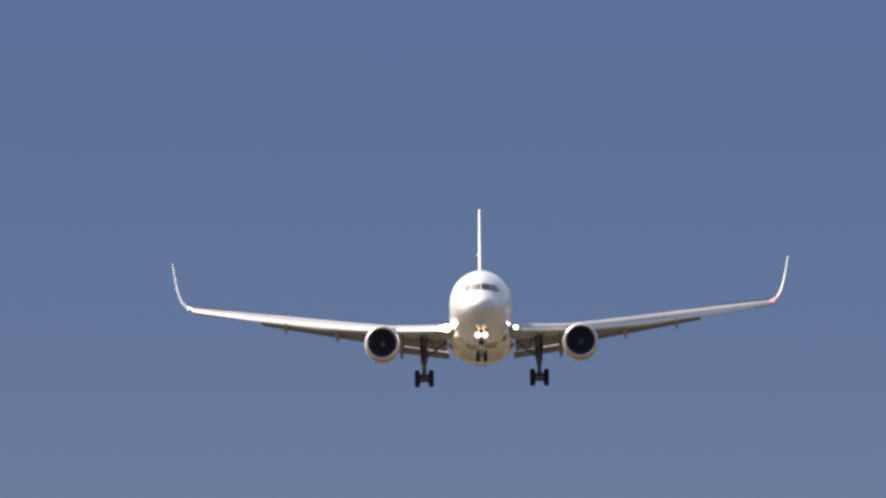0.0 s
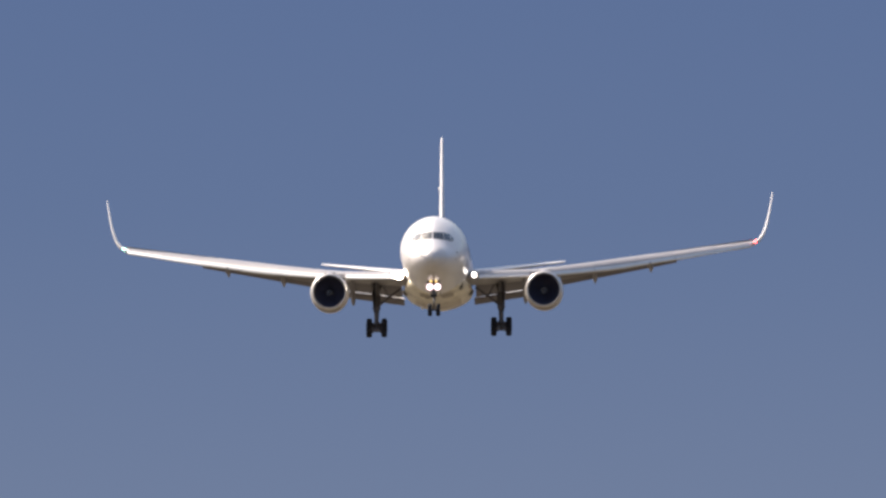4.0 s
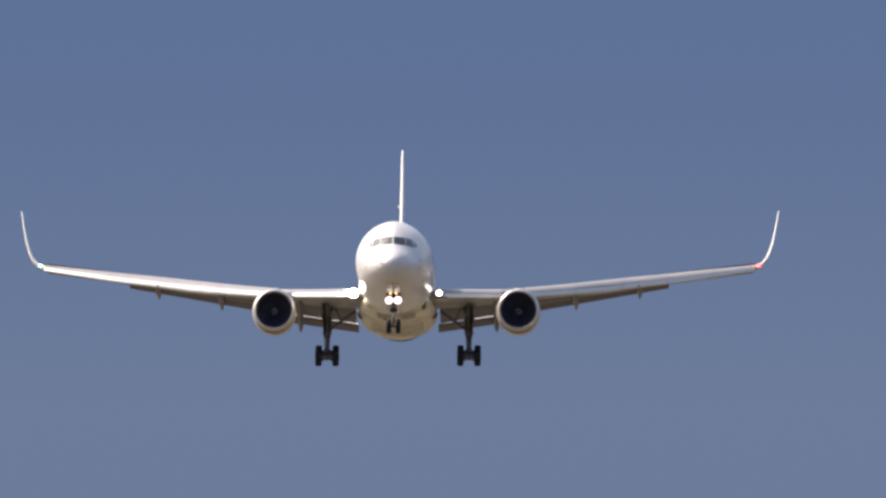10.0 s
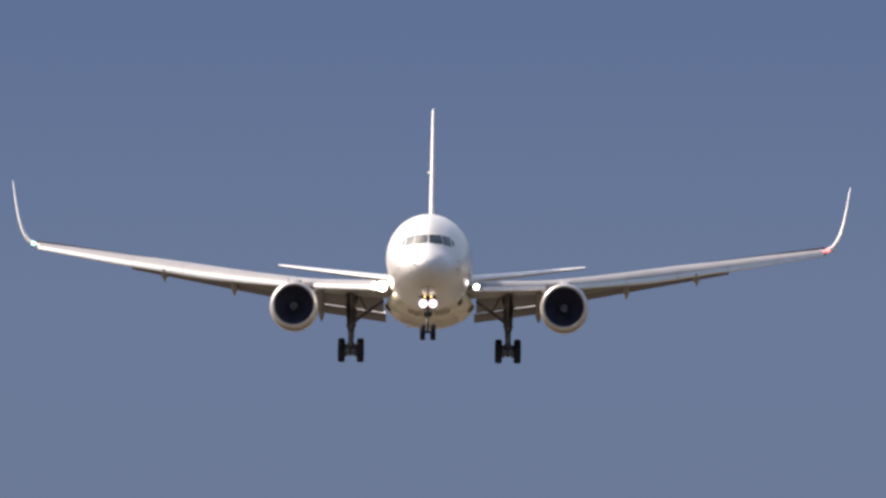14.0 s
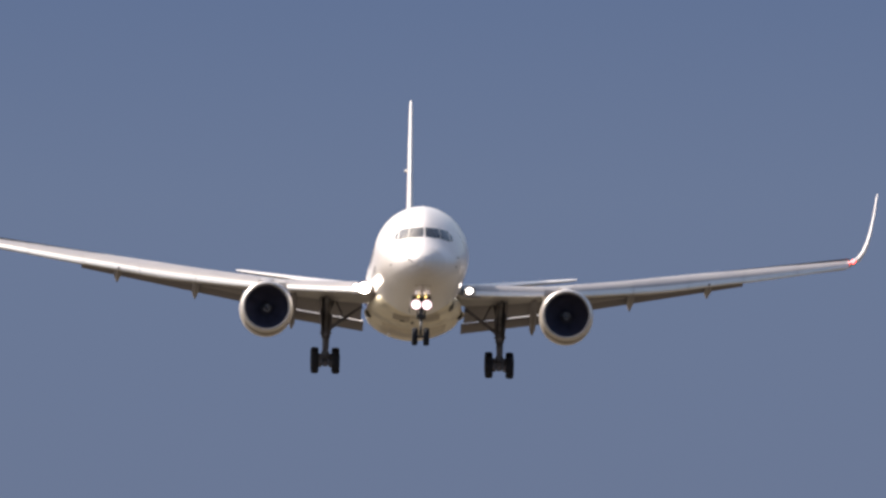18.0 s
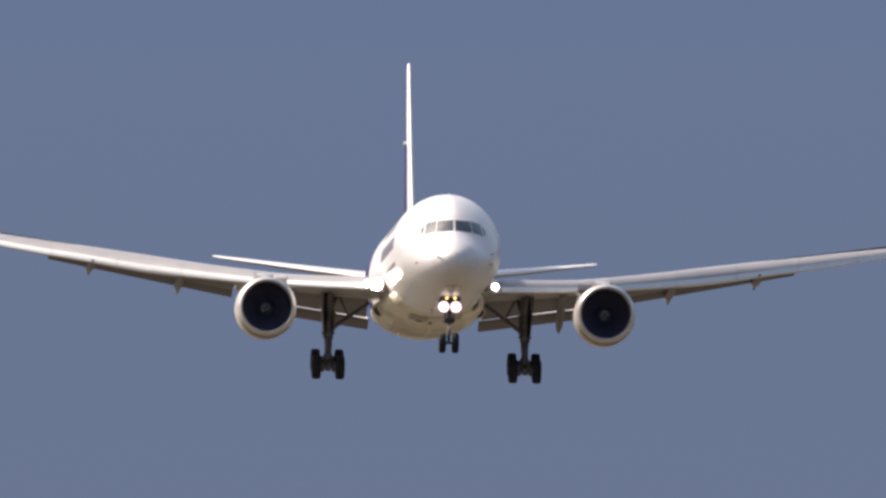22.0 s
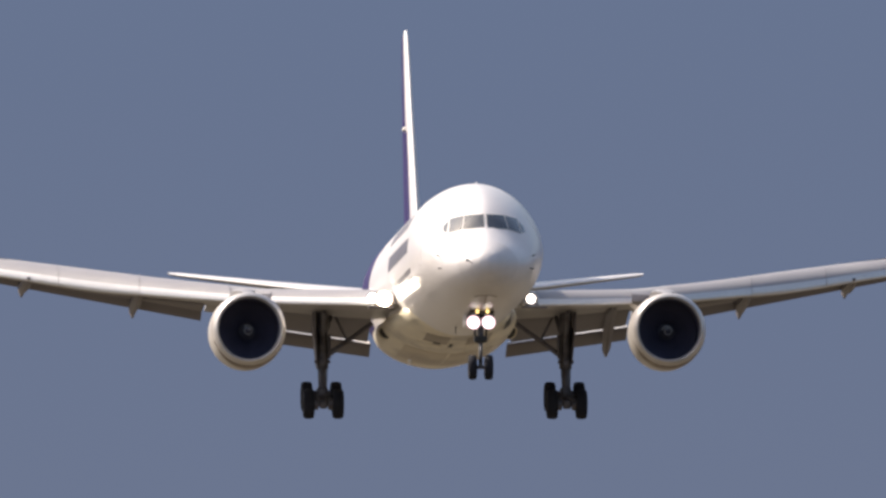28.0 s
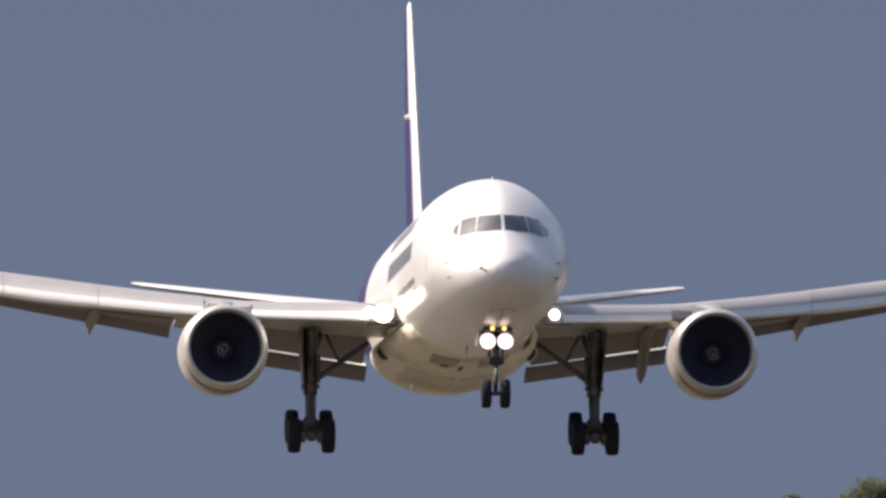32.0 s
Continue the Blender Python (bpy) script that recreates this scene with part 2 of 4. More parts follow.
def add_translucency(m, share):
    """Leaves let some of the light through."""
    nt = m.node_tree
    b, out = nt.nodes["Principled BSDF"], nt.nodes["Material Output"]
    thin = nt.nodes.new("ShaderNodeBsdfTranslucent")
    mix = nt.nodes.new("ShaderNodeMixShader")
    mix.inputs[0].default_value = share
    nt.links.new(b.inputs["Base Color"].links[0].from_socket, thin.inputs["Color"])
    nt.links.new(b.outputs[0], mix.inputs[1])
    nt.links.new(thin.outputs[0], mix.inputs[2])
    nt.links.new(mix.outputs[0], out.inputs["Surface"])


add_translucency(LEAF, 0.5)
WOOD = material("weathered_pole_wood", (0.13, 0.13, 0.125), 0.85, vary=0.2, scale=2.0, fine=12, bump=0.3)
CERAMIC = material("insulator_ceramic", (0.20, 0.17, 0.16), 0.3, vary=0.05, scale=6.0)
GRASS = material("dry_grass_ground", (0.084, 0.070, 0.046), 0.9, vary=0.3, scale=0.02, fine=0.6, bump=0.3)


# ---- mesh helpers ----
def part(name, bm, mat, parent=None, label="", smooth=35.0, at=None):
    """Links a bmesh as one mesh object under parent."""
    bmesh.ops.remove_doubles(bm, verts=bm.verts, dist=1e-5)
    bmesh.ops.recalc_face_normals(bm, faces=bm.faces)
    for f in bm.faces:
        f.smooth = True
    for e in bm.edges:
        if len(e.link_faces) == 2 and e.calc_face_angle(0) > radians(smooth):
            e.smooth = False
    me = bpy.data.meshes.new(name)
    bm.to_mesh(me)
    bm.free()
    me.materials.append(mat)
    ob = new(name, me)
    if at is not None:
        ob.matrix_basis = at
    if parent is not None:
        ob.parent = parent
    if label:
        ob["label"] = label
    return ob


def loft(rings, caps=True, bm=None):
    bm = bm or bmesh.new()
    vs = [[bm.verts.new(p) for p in r] for r in rings]
    n = len(vs[0])
    for a, b in zip(vs, vs[1:]):
        for i in range(n):
            bm.faces.new((a[i], a[(i + 1) % n], b[(i + 1) % n], b[i]))
    if caps:
        bm.faces.new(vs[0])
        bm.faces.new(vs[-1])
    return bm


def revolve(profile, center, n=48, axis="y", bm=None, closed=False):
    """Profile of (along, radius) turned round the line through center."""
    bm = bm or bmesh.new()
    cx, cy, cz = center
    rings = []
    for a, r in profile:
        ring = []
        for k in range(n):
            w = 2 * math.pi * k / n
            c, s = r * math.cos(w), r * math.sin(w)
            p = {"y": (cx + c, cy + a, cz + s), "x": (cx + a, cy + c, cz + s), "z": (cx + c, cy + s, cz + a)}[axis]
            ring.append(bm.verts.new(p))
        rings.append(ring)
    pairs = list(zip(rings, rings[1:])) + ([(rings[-1], rings[0])] if closed else [])
    for a, b in pairs:
        for i in range(n):
            bm.faces.new((a[i], a[(i + 1) % n], b[(i + 1) % n], b[i]))
    if not closed:
        for r in (rings[0], rings[-1]):
            bm.faces.new(r)
    return bm


def rod(p0, p1, r0, r1=None, n=14, bm=None):
    """A round bar between two points."""
    bm = bm or bmesh.new()
    p0, p1 = Vector(p0), Vector(p1)
    r1 = r0 if r1 is None else r1
    q = (p1 - p0).to_track_quat("Z", "Y")
    rings = []
    for p, r in ((p0, r0 * 0.9), (p0.lerp(p1, 0.02), r0), (p0.lerp(p1, 0.98), r1), (p1, r1 * 0.9)):
        rings.append([p + q @ Vector((r * math.cos(2 * math.pi * k / n), r * math.sin(2 * math.pi * k / n), 0)) for k in range(n)])
    return loft(rings, True, bm)


def slab(center, size, bevel=0.02, turn=None, bm=None):
    """A box with rounded edges."""
    own = bmesh.new()
    bmesh.ops.create_cube(own, size=1)
    for v in own.verts:
        v.co = Vector((v.co.x * size[0], v.co.y * size[1], v.co.z * size[2]))
    if bevel:
        bmesh.ops.bevel(own, geom=list(own.edges), offset=min(bevel, 0.45 * min(size)), segments=2, affect="EDGES", profile=0.5)
    m = Matrix.Translation(center) @ (turn or Matrix.Identity(4))
    bmesh.ops.transform(own, matrix=m, verts=own.verts)
    if bm is None:
        return own
    me = bpy.data.meshes.new("tmp")
    own.to_mesh(me)
    own.free()
    bm.from_mesh(me)
    bpy.data.meshes.remove(me)
    return bm


def curve1(xs, ys):
    """A smooth function through the given points (Catmull-Rom with limited slopes)."""
    xs, ys = list(xs), list(ys)
    n = len(xs)
    d = [(ys[i + 1] - ys[i]) / (xs[i + 1] - xs[i]) for i in range(n - 1)]
    m = [d[0]] + [0 if d[i - 1] * d[i] <= 0 else 2 * d[i - 1] * d[i] / (d[i - 1] + d[i]) for i in range(1, n - 1)] + [d[-1]]

    def f(x):
        if x <= xs[0]:
            return ys[0]
        if x >= xs[-1]:
            return ys[-1]
        i = max(k for k in range(n - 1) if xs[k] <= x)
        h = xs[i + 1] - xs[i]
        t = (x - xs[i]) / h
        return ((2 * t**3 - 3 * t**2 + 1) * ys[i] + (t**3 - 2 * t**2 + t) * h * m[i] + (-2 * t**3 + 3 * t**2) * ys[i + 1] + (t**3 - t**2) * h * m[i + 1])
    return f


# ---- the airliner: x to its port side, y aft from the nose, z up from the body's axis ----
MID = 27.0


def build_airliner():
    plane = new("airliner")
    tagged(plane, "white twin-engine jet airliner on approach, gear and flaps down, lights lit", "airplane")

    def on(name, bm, mat, parent=None, label="", **k):
        """A part in nose coordinates."""
        bmesh.ops.translate(bm, vec=(0, -MID, 0), verts=bm.verts)
        return part(name, bm, mat, parent or plane, label, **k)

    # fuselage
    st = [(0, .03, -.97, -1.03), (.08, .31, -.74, -1.27), (.3, .60, -.52, -1.50), (.7, .95, -.25, -1.75), (1.2, 1.26, .02, -1.95),
          (1.7, 1.50, .27, -2.09), (2.05, 1.64, .44, -2.17), (2.65, 1.85, .98, -2.30), (3.3, 2.02, 1.40, -2.41), (4.2, 2.20, 1.80, -2.52),
          (5.5, 2.36, 2.17, -2.62), (7.0, 2.46, 2.39, -2.68), (9.0, 2.51, 2.55, -2.705), (11.0, 2.515, 2.63, -2.705), (14.0, 2.515, 2.70, -2.705), (36.0, 2.515, 2.705, -2.705),
          (39.0, 2.48, 2.70, -2.55), (42.0, 2.27, 2.66, -1.98), (45.0, 1.92, 2.57, -1.15), (48.0, 1.45, 2.42, -.30), (51.0, .88, 2.15, .50),
          (53.2, .40, 1.86, 1.05), (53.9, .12, 1.62, 1.36)]
    hw, zt, zb = (curve1([s[0] for s in st], [s[k] for s in st]) for k in (1, 2, 3))

    # the flat windscreen panes give the upper nose a ridge along its middle
    peak = curve1([0, .5, 1.6, 2.6, 4.0, 7.5, 10.0, 60.0], [2, 1.85, 1.5, 1.42, 1.5, 1.85, 2, 2])

    def ring(y, n=64):
        a, t, b = hw(y), zt(y), zb(y)
        c, h, p = (t + b) / 2, (t - b) / 2, peak(y)
        out = []
        for k in range(n):
            sx, cz = math.sin(2 * math.pi * k / n), math.cos(2 * math.pi * k / n)
            r = (abs(sx)**p + abs(cz)**p)**(-1 / p) if cz > 0 else 1.0
            out.append((a * r * sx, y, c + h * r * cz))
        return out

    ys = [0, .03, .08, .16, .3, .5] + [0.7 + .3 * i for i in range(12)] + [4.5 + .6 * i for i in range(11)] + [11 + 1.0 * i for i in range(25)] + [36 + 1.0 * i for i in range(18)] + [53.5, 53.9]
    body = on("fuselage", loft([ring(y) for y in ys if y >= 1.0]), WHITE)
    nose = on("radome", loft([ring(y) for y in ys if y <= 1.0] + [ring(1.0)]), RADOME, label="off-white rounded nose cone")
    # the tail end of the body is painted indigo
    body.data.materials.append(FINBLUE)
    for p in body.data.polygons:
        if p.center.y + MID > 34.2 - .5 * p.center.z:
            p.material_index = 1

    def skin(x, z):
        """Distance aft at which the skin of the nose passes through (x, z)."""
        lo, hi = 0.0, 14.0
        for _ in range(40):
            y = (lo + hi) / 2
            t, b = zt(y), zb(y)
            w = (z - (t + b) / 2) / ((t - b) / 2)
            p = peak(y) if w > 0 else 2.0
            inside = abs(x / hw(y))**p + abs(w)**p < 1
            lo, hi = (lo, y) if inside else (y, hi)
        return hi

    def skin_normal(x, z):
        e = 0.02
        return Vector((-(skin(x + e, z) - skin(x - e, z)) / (2 * e), 1, -(skin(x, z + e) - skin(x, z - e)) / (2 * e))).normalized() * -1

    def nose_patch(corners, lift, nu=8, nv=5):
        """A raised patch of the nose's skin over a four-sided outline in x and z."""
        a, b, c, d = [Vector(p) for p in corners]
        bm = bmesh.new()
        grid = []
        for i in range(nu + 1):
            col = []
            for j in range(nv + 1):
                u, v = i / nu, j / nv
                p = a.lerp(b, u).lerp(d.lerp(c, u), v)
                q = Vector((p.x, skin(p.x, p.y), p.y))
                col.append(bm.verts.new(q + skin_normal(p.x, p.y) * lift))
            grid.append(col)
        for i in range(nu):
            for j in range(nv):
                bm.faces.new((grid[i][j], grid[i + 1][j], grid[i + 1][j + 1], grid[i][j + 1]))
        ext = bmesh.ops.extrude_face_region(bm, geom=list(bm.faces))
        for v in [g for g in ext["geom"] if isinstance(g, bmesh.types.BMVert)]:
            v.co += Vector((0, 0.03, -0.01))
        return bm

    # cockpit windows, three to a side, in grey frames
    for s in (1, -1):
        panes = [((.055, .42), (.84, .40), (.74, .95), (.055, .96)), ((.89, .40), (1.36, .27), (1.25, .85), (.79, .945)),
                 ((1.42, .30), (1.53, .38), (1.50, .58), (1.32, .77))]
        for cs in panes:
            pts = [(s * x, z) for x, z in cs]
            g = 0.035
            cx, cz = sum(p[0] for p in pts) / 4, sum(p[1] for p in pts) / 4
            big = [(x + math.copysign(g, x - cx), z + math.copysign(g, z - cz)) for x, z in pts]
            on("window_frame", nose_patch(big, 0.006), SEAL)
            on("cockpit_window", nose_patch(pts, 0.014), GLASS, label="dark cockpit window pane")
    # probes and small fittings on the nose
    for s in (1, -1):
        for x, z in ((1.75, -.62), (1.68, -1.08)):
            p = Vector((s * x, skin(x, z), z))
            n = skin_normal(s * x, z)
            bm = rod(p, p + n * 0.13, 0.02)
            rod(p + n * 0.12, p + n * 0.12 + Vector((0, -0.22, 0)), 0.018, 0.012, bm=bm)
            on("pitot_probe", bm, STEEL)
    # a short probe beside the nose, its rounded tip painted white as a sun glint
    spot, away = Vector((-.67, skin(-.67, -.98), -.98)), (skin_normal(-.67, -.98) + Vector((-.5, 0, .5))).normalized()
    bm = rod(spot - away * .03, spot + away * .16, .035, .03, 12)
    bmesh.ops.create_uvsphere(bm, u_segments=20, v_segments=12, radius=.065, matrix=Matrix.Translation(spot + away * .2))
    on("nose_sensor", bm, MARK, label="small probe on the nose, white in place of a sun glint")
    for y, h in ((7.6, .10), (17.0, .16), (33.0, .25)):
        on("blade_antenna", loft([[(.03, y, zt(y) - .06), (0, y + .2, zt(y) - .06), (-.03, y, zt(y) - .06), (0, y - .2, zt(y) - .06)], [(.012, y + .22, zt(y) + h), (0, y + .3, zt(y) + h), (-.012, y + .22, zt(y) + h), (0, y + .12, zt(y) + h)]]), WHITE)
    for x, y in ((-.5, 12.5), (.35, 15.0)):
        z = zb(y) + (.09 if abs(x) > .4 else .03)
        on("drain_mast", loft([[(x + .03, y, z), (x, y + .14, z), (x - .03, y, z), (x, y - .14, z)], [(x + .012, y + .14, z - .30), (x, y + .2, z - .30), (x - .012, y + .14, z - .30), (x, y + .06, z - .30)]]), HOSE)

    # doors, windows and painted titles on the flanks: patches that follow the round side
    def side_patch(s, y0, y1, z0, z1, lift=0.012, nu=2, nv=4):
        bm = bmesh.new()
        g = []
        for i in range(nu + 1):
            y = y0 + (y1 - y0) * i / nu
            col = []
            for j in range(nv + 1):
                z = z0 + (z1 - z0) * j / nv
                c, h = (zt(y) + zb(y)) / 2, (zt(y) - zb(y)) / 2
                p = peak(y) if z > c else 2.0
                x = (hw(y) + lift) * max(0, 1 - abs((z - c) / (h + lift))**p)**(1 / p)
                col.append(bm.verts.new((s * x, y, z)))
            g.append(col)
        for i in range(nu):
            for j in range(nv):
                bm.faces.new((g[i][j], g[i + 1][j], g[i + 1][j + 1], g[i][j + 1]))
        ext = bmesh.ops.extrude_face_region(bm, geom=list(bm.faces))
        for v in [k for k in ext["geom"] if isinstance(k, bmesh.types.BMVert)]:
            v.co.x -= s * 0.03
        return bm
    for s in (1, -1):
        for y0, y1 in ((9.8, 11.5), (11.58, 13.4), (13.48, 15.5), (15.58, 17.5), (17.58, 19.6), (19.68, 21.6)):
            on("title_bar", side_patch(s, y0, y1, -.02, .54), TITLE, label="blue-grey painted lettering bar")
        for y0, y1 in ((13.0, 15.5), (15.6, 18.3), (18.4, 21.2), (21.3, 24.0)):
            on("title_bar", side_patch(s, y0, y1, 1.10, 1.62), TITLE, label="blue-grey painted lettering bar")
        for y0, y1 in ((9.2, 10.5), (10.8, 13.0), (13.4, 16.0), (16.4, 18.6)):
            on("title_bar", side_patch(s, y0, y1, -.82, -.64), TITLE, label="small blue-grey painted lettering bar")
        for y0, z0, z1 in ((5.0, -.75, 1.15), (40.2, -.6, 1.2)):
            on("cabin_door", side_patch(s, y0, y0 + 1.07, z0, z1, 0.01, 3, 8), WHITE)
        # cheat line under the titles
        on("stripe", side_patch(s, 9.0, 37.0, -1.02, -.96, 0.010, 14, 1), TITLE, label="thin blue-grey stripe along the fuselage")

    # wing-to-body fairing
    fy = [15.2, 16.5, 18.5, 21.0, 24.0, 28.0, 31.0, 33.5, 35.5, 37.0]
    fw = curve1(fy, [1.2, 1.8, 2.30, 2.56, 2.70, 2.78, 2.74, 2.50, 2.0, 1.3])
    fb = curve1(fy, [-2.60, -2.67, -2.77, -2.85, -2.92, -3.00, -3.02, -2.95, -2.77, -2.55])
    rings = []
    for i in range(30):
        y = 15.2 + (37.0 - 15.2) * i / 29
        a, b = fw(y), fb(y)
        r = []
        for k in range(36):
            w = 2 * math.pi * k / 36
            sx, cz = math.sin(w), math.cos(w)
            x = .92 * a * math.copysign(abs(sx)**1.18, sx)
            z = -1.75 + ((1.75 + b) * abs(cz) if cz < 0 else 0.65 * cz)
            r.append((x, y, z))
        rings.append(r)
    on("belly_fairing", loft(rings), BELLY, label="cream belly fairing with brown-grey dirt streaks")

    def belly_patch(x0, x1, y0, y1, lift=.012, nu=6, nv=8):
        bm = bmesh.new()
        g = []
        for i in range(nu + 1):
            col = []
            for j in range(nv + 1):
                x, y = x0 + (x1 - x0) * i / nu, y0 + (y1 - y0) * j / nv
                sx = min(abs(x) / (.92 * fw(y)), .999)**(1 / 1.18)
                z = -1.75 + (fb(y) + 1.75) * math.sqrt(1 - sx * sx)
                col.append(bm.verts.new((x, y, z - lift)))
            g.append(col)
        for i in range(nu):
            for j in range(nv):
                bm.faces.new((g[i][j], g[i + 1][j], g[i + 1][j + 1], g[i][j + 1]))
        ext = bmesh.ops.extrude_face_region(bm, geom=list(bm.faces))
        for v in [k for k in ext["geom"] if isinstance(k, bmesh.types.BMVert)]:
            v.co.z += .03
        return bm
    for s in (1, -1):
        on("gear_bay_door", belly_patch(s * .06, s * 1.7, 24.6, 30.4), DOOR, label="dirty cream main gear bay door")
        on("cooling_air_door", belly_patch(s * .35, s * 1.25, 18.2, 20.6), PATCH, label="brown-grey cooling-air door on the belly")
        on("access_panel", belly_patch(s * .5, s * 1.5, 21.4, 23.8), BELLY)

    for x, y, dx, dy in ((-.86, 20.3, .26, .7), (-.25, 20.4, .14, 1.1), (1.72, 17.6, .24, 1.2)):
        on("drain_vent", belly_patch(x, x + dx, y, y + dy, .02, 3, 3), HOSE, label="small dark vent")

    # openings low on the fairing's flanks, with pale rims
    for s in (1, -1):
        hole = Vector((s * 2.40, 25.6, -2.05))
        out = Vector((s * .78, -.45, -.44)).normalized()
        q = out.to_track_quat("Z", "Y").to_matrix().to_4x4()
        for name, mat, prof in (("air_outlet", BAY, [(-.22, .20), (-.05, .27), (.02, .27), (.03, .05)]), ("outlet_rim", BELLY, [(-.2, .27), (.05, .29), (.06, .33), (-.2, .38)])):
            bm = revolve(prof, (0, 0, 0), 24, "z", closed=name == "outlet_rim")
            bmesh.ops.transform(bm, matrix=Matrix.Translation(hole) @ q @ Matrix.Diagonal((1.25, .8, 1, 1)), verts=bm.verts)
            on(name, bm, mat, label="dark round air outlet under the wing root" if name == "air_outlet" else "")
    on("belly_beacon", revolve([(-.12, .02), (-.10, .06), (-.04, .085), (.10, .09)], (-1.25, 28.6, -2.99), 16, "z"), GLINT, label="small bright beacon under the belly")

    # seams of the closed forward doors under the nose
    def keel_strip(points, wide):
        """A thin dark strip that follows the underside of the nose through points of (x, y)."""
        bm = bmesh.new()
        last = None
        for k, (x, y) in enumerate(points):
            c, h = (zt(y) + zb(y)) / 2, (zt(y) - zb(y)) / 2
            ax, ay = points[min(k + 1, len(points) - 1)], points[max(k - 1, 0)]
            d = Vector((ax[0] - ay[0], ax[1] - ay[1])).normalized()
            pair_ = []
            for m_ in (-1, 1):
                u, w = x - d.y * wide * m_, y + d.x * wide * m_
                pair_.append(bm.verts.new((u, w, c - h * math.sqrt(max(0, 1 - (u / hw(y))**2)) - .012)))
            if last:
                bm.faces.new((last[0], last[1], pair_[1], pair_[0]))
            last = pair_
        ext = bmesh.ops.extrude_face_region(bm, geom=list(bm.faces))
        for v in [k for k in ext["geom"] if isinstance(k, bmesh.types.BMVert)]:
            v.co.z += .03
        return bm
    on("door_seam", keel_strip([(.42 * math.sin(radians(a)), 2.35 - .45 * math.cos(radians(a))) for a in range(-75, 76, 15)], .03), PATCH, label="dark curved seam ahead of the nose gear doors")
    on("door_seam", keel_strip([(0, 1.95 + .25 * i) for i in range(9)], .018), PATCH, label="dark seam between the nose gear doors")

    # ---- wings ----
    le = lambda x: 20.0 + .70 * (x - 2.5)
    te = lambda x: 30.7 + .06 * (x - 2.5) if x < 8 else 31.03 + (x - 8) * .392
    top = curve1([2.0, 3, 6.5, 8.5, 11.3, 13, 17, 18, 23.6], [-.72, -.68, -.50, -.25, .18, .47, 1.13, 1.30, 2.27])
    bot = curve1([2.0, 3, 6.5, 8.5, 11.3, 13, 17, 18, 23.6], [-1.42, -1.35, -1.13, -.96, -.62, -.40, .38, .56, 1.76])
    gap_z = lambda x: -1.94 + .143 * (x - 3.6)

    def mirror(bm, s):
        for v in bm.verts:
            v.co.x *= s
        return bm

    def span(x0, x1, section, n=8):
        return loft([[(x, y, z) for y, z in section(x)] for x in [x0 + (x1 - x0) * i / n for i in range(n + 1)]])

    def box(x):
        l, c, t, b = le(x), te(x) - le(x), top(x), bot(x)
        h = t - b
        e = l + .78 * c
        drop = .030 * c
        return [(l + .42, t - .42 * h), (l + .62, t - .20 * h), (l + 1.0, t - .05), (l + .9 + .10 * c, t + .03), (l + .3 * c, t + .055), (l + .5 * c, t - .05 - drop * .3), (e, t - .36 * h - drop),
                (e, t - .36 * h - drop - .10), (l + .55 * c, b + .16), (l + .3 * c, b + .05), (l + .62, b + .04), (l + .45, b + .14 * h)]

    def slat(x):
        l, t, b = le(x), top(x), bot(x)
        h = t - b
        return [(l + 1.0, t), (l + .74, t - .085 * h), (l + .50, t - .21 * h), (l + .30, t - .355 * h), (l + .16, t - .49 * h), (l + .085, t - .60 * h), (l + .17, t - .60 * h), (l + .34, t - .42 * h), (l + .52, t - .28 * h), (l + .76, t - .14 * h), (l + 1.0, t - .03)]

    def slat_nose(x):
        l, t, b = le(x), top(x), bot(x)
        h = t - b
        return [(l + .085, t - .60 * h), (l + .04, t - .72 * h), (l + .01, t - .84 * h), (l + .005, t - .93 * h), (l + .05, b), (l + .22, b + .0), (l + .30, b + .05 * h), (l + .24, t - .84 * h), (l + .18, t - .60 * h)]

    def panel(x0, x1, fa, fb_, th, n=6):
        """A flap: a thick, rounded board from line fa to line fb."""
        def sec(x):
            (ya, za), (yb, zb_) = fa(x), fb_(x)
            dy, dz = yb - ya, zb_ - za
            L = math.hypot(dy, dz)
            ny, nz = -dz / L, dy / L
            o = []
            for u, w in ((0, 0), (.05, .5), (.2, .9), (.45, 1), (.75, .6), (1, .06), (1, -.06), (.75, -.25), (.45, -.35), (.2, -.4), (.05, -.3)):
                o.append((ya + dy * u + ny * w * th, za + dz * u + nz * w * th))
            return o
        return span(x0, x1, sec, n)

    def under(x):
        return bot(x) + .16

    def chin(profile, C):
        """The cowl hangs a little lower where the accessories sit."""
        bm = revolve(profile, C, 64, closed=True)
        for v in bm.verts:
            r = math.hypot(v.co.x - C[0], v.co.z - C[2])
            if r > 1.3 and v.co.z < C[2]:
                v.co.z -= .02 * min(max((v.co.y - 18.4) / 1.2, 0), 1) * ((C[2] - v.co.z) / r)
        return bm

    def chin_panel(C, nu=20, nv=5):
        """Lower front skin of a cowl, lying just on it; painted dark reflection."""
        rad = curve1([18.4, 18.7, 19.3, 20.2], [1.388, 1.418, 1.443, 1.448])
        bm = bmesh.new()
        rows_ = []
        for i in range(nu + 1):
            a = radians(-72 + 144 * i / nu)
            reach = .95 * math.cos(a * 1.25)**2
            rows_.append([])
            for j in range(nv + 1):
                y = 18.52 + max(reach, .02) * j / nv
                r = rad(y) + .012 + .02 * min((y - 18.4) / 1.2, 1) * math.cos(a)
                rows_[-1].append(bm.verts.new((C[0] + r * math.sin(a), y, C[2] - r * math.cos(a))))
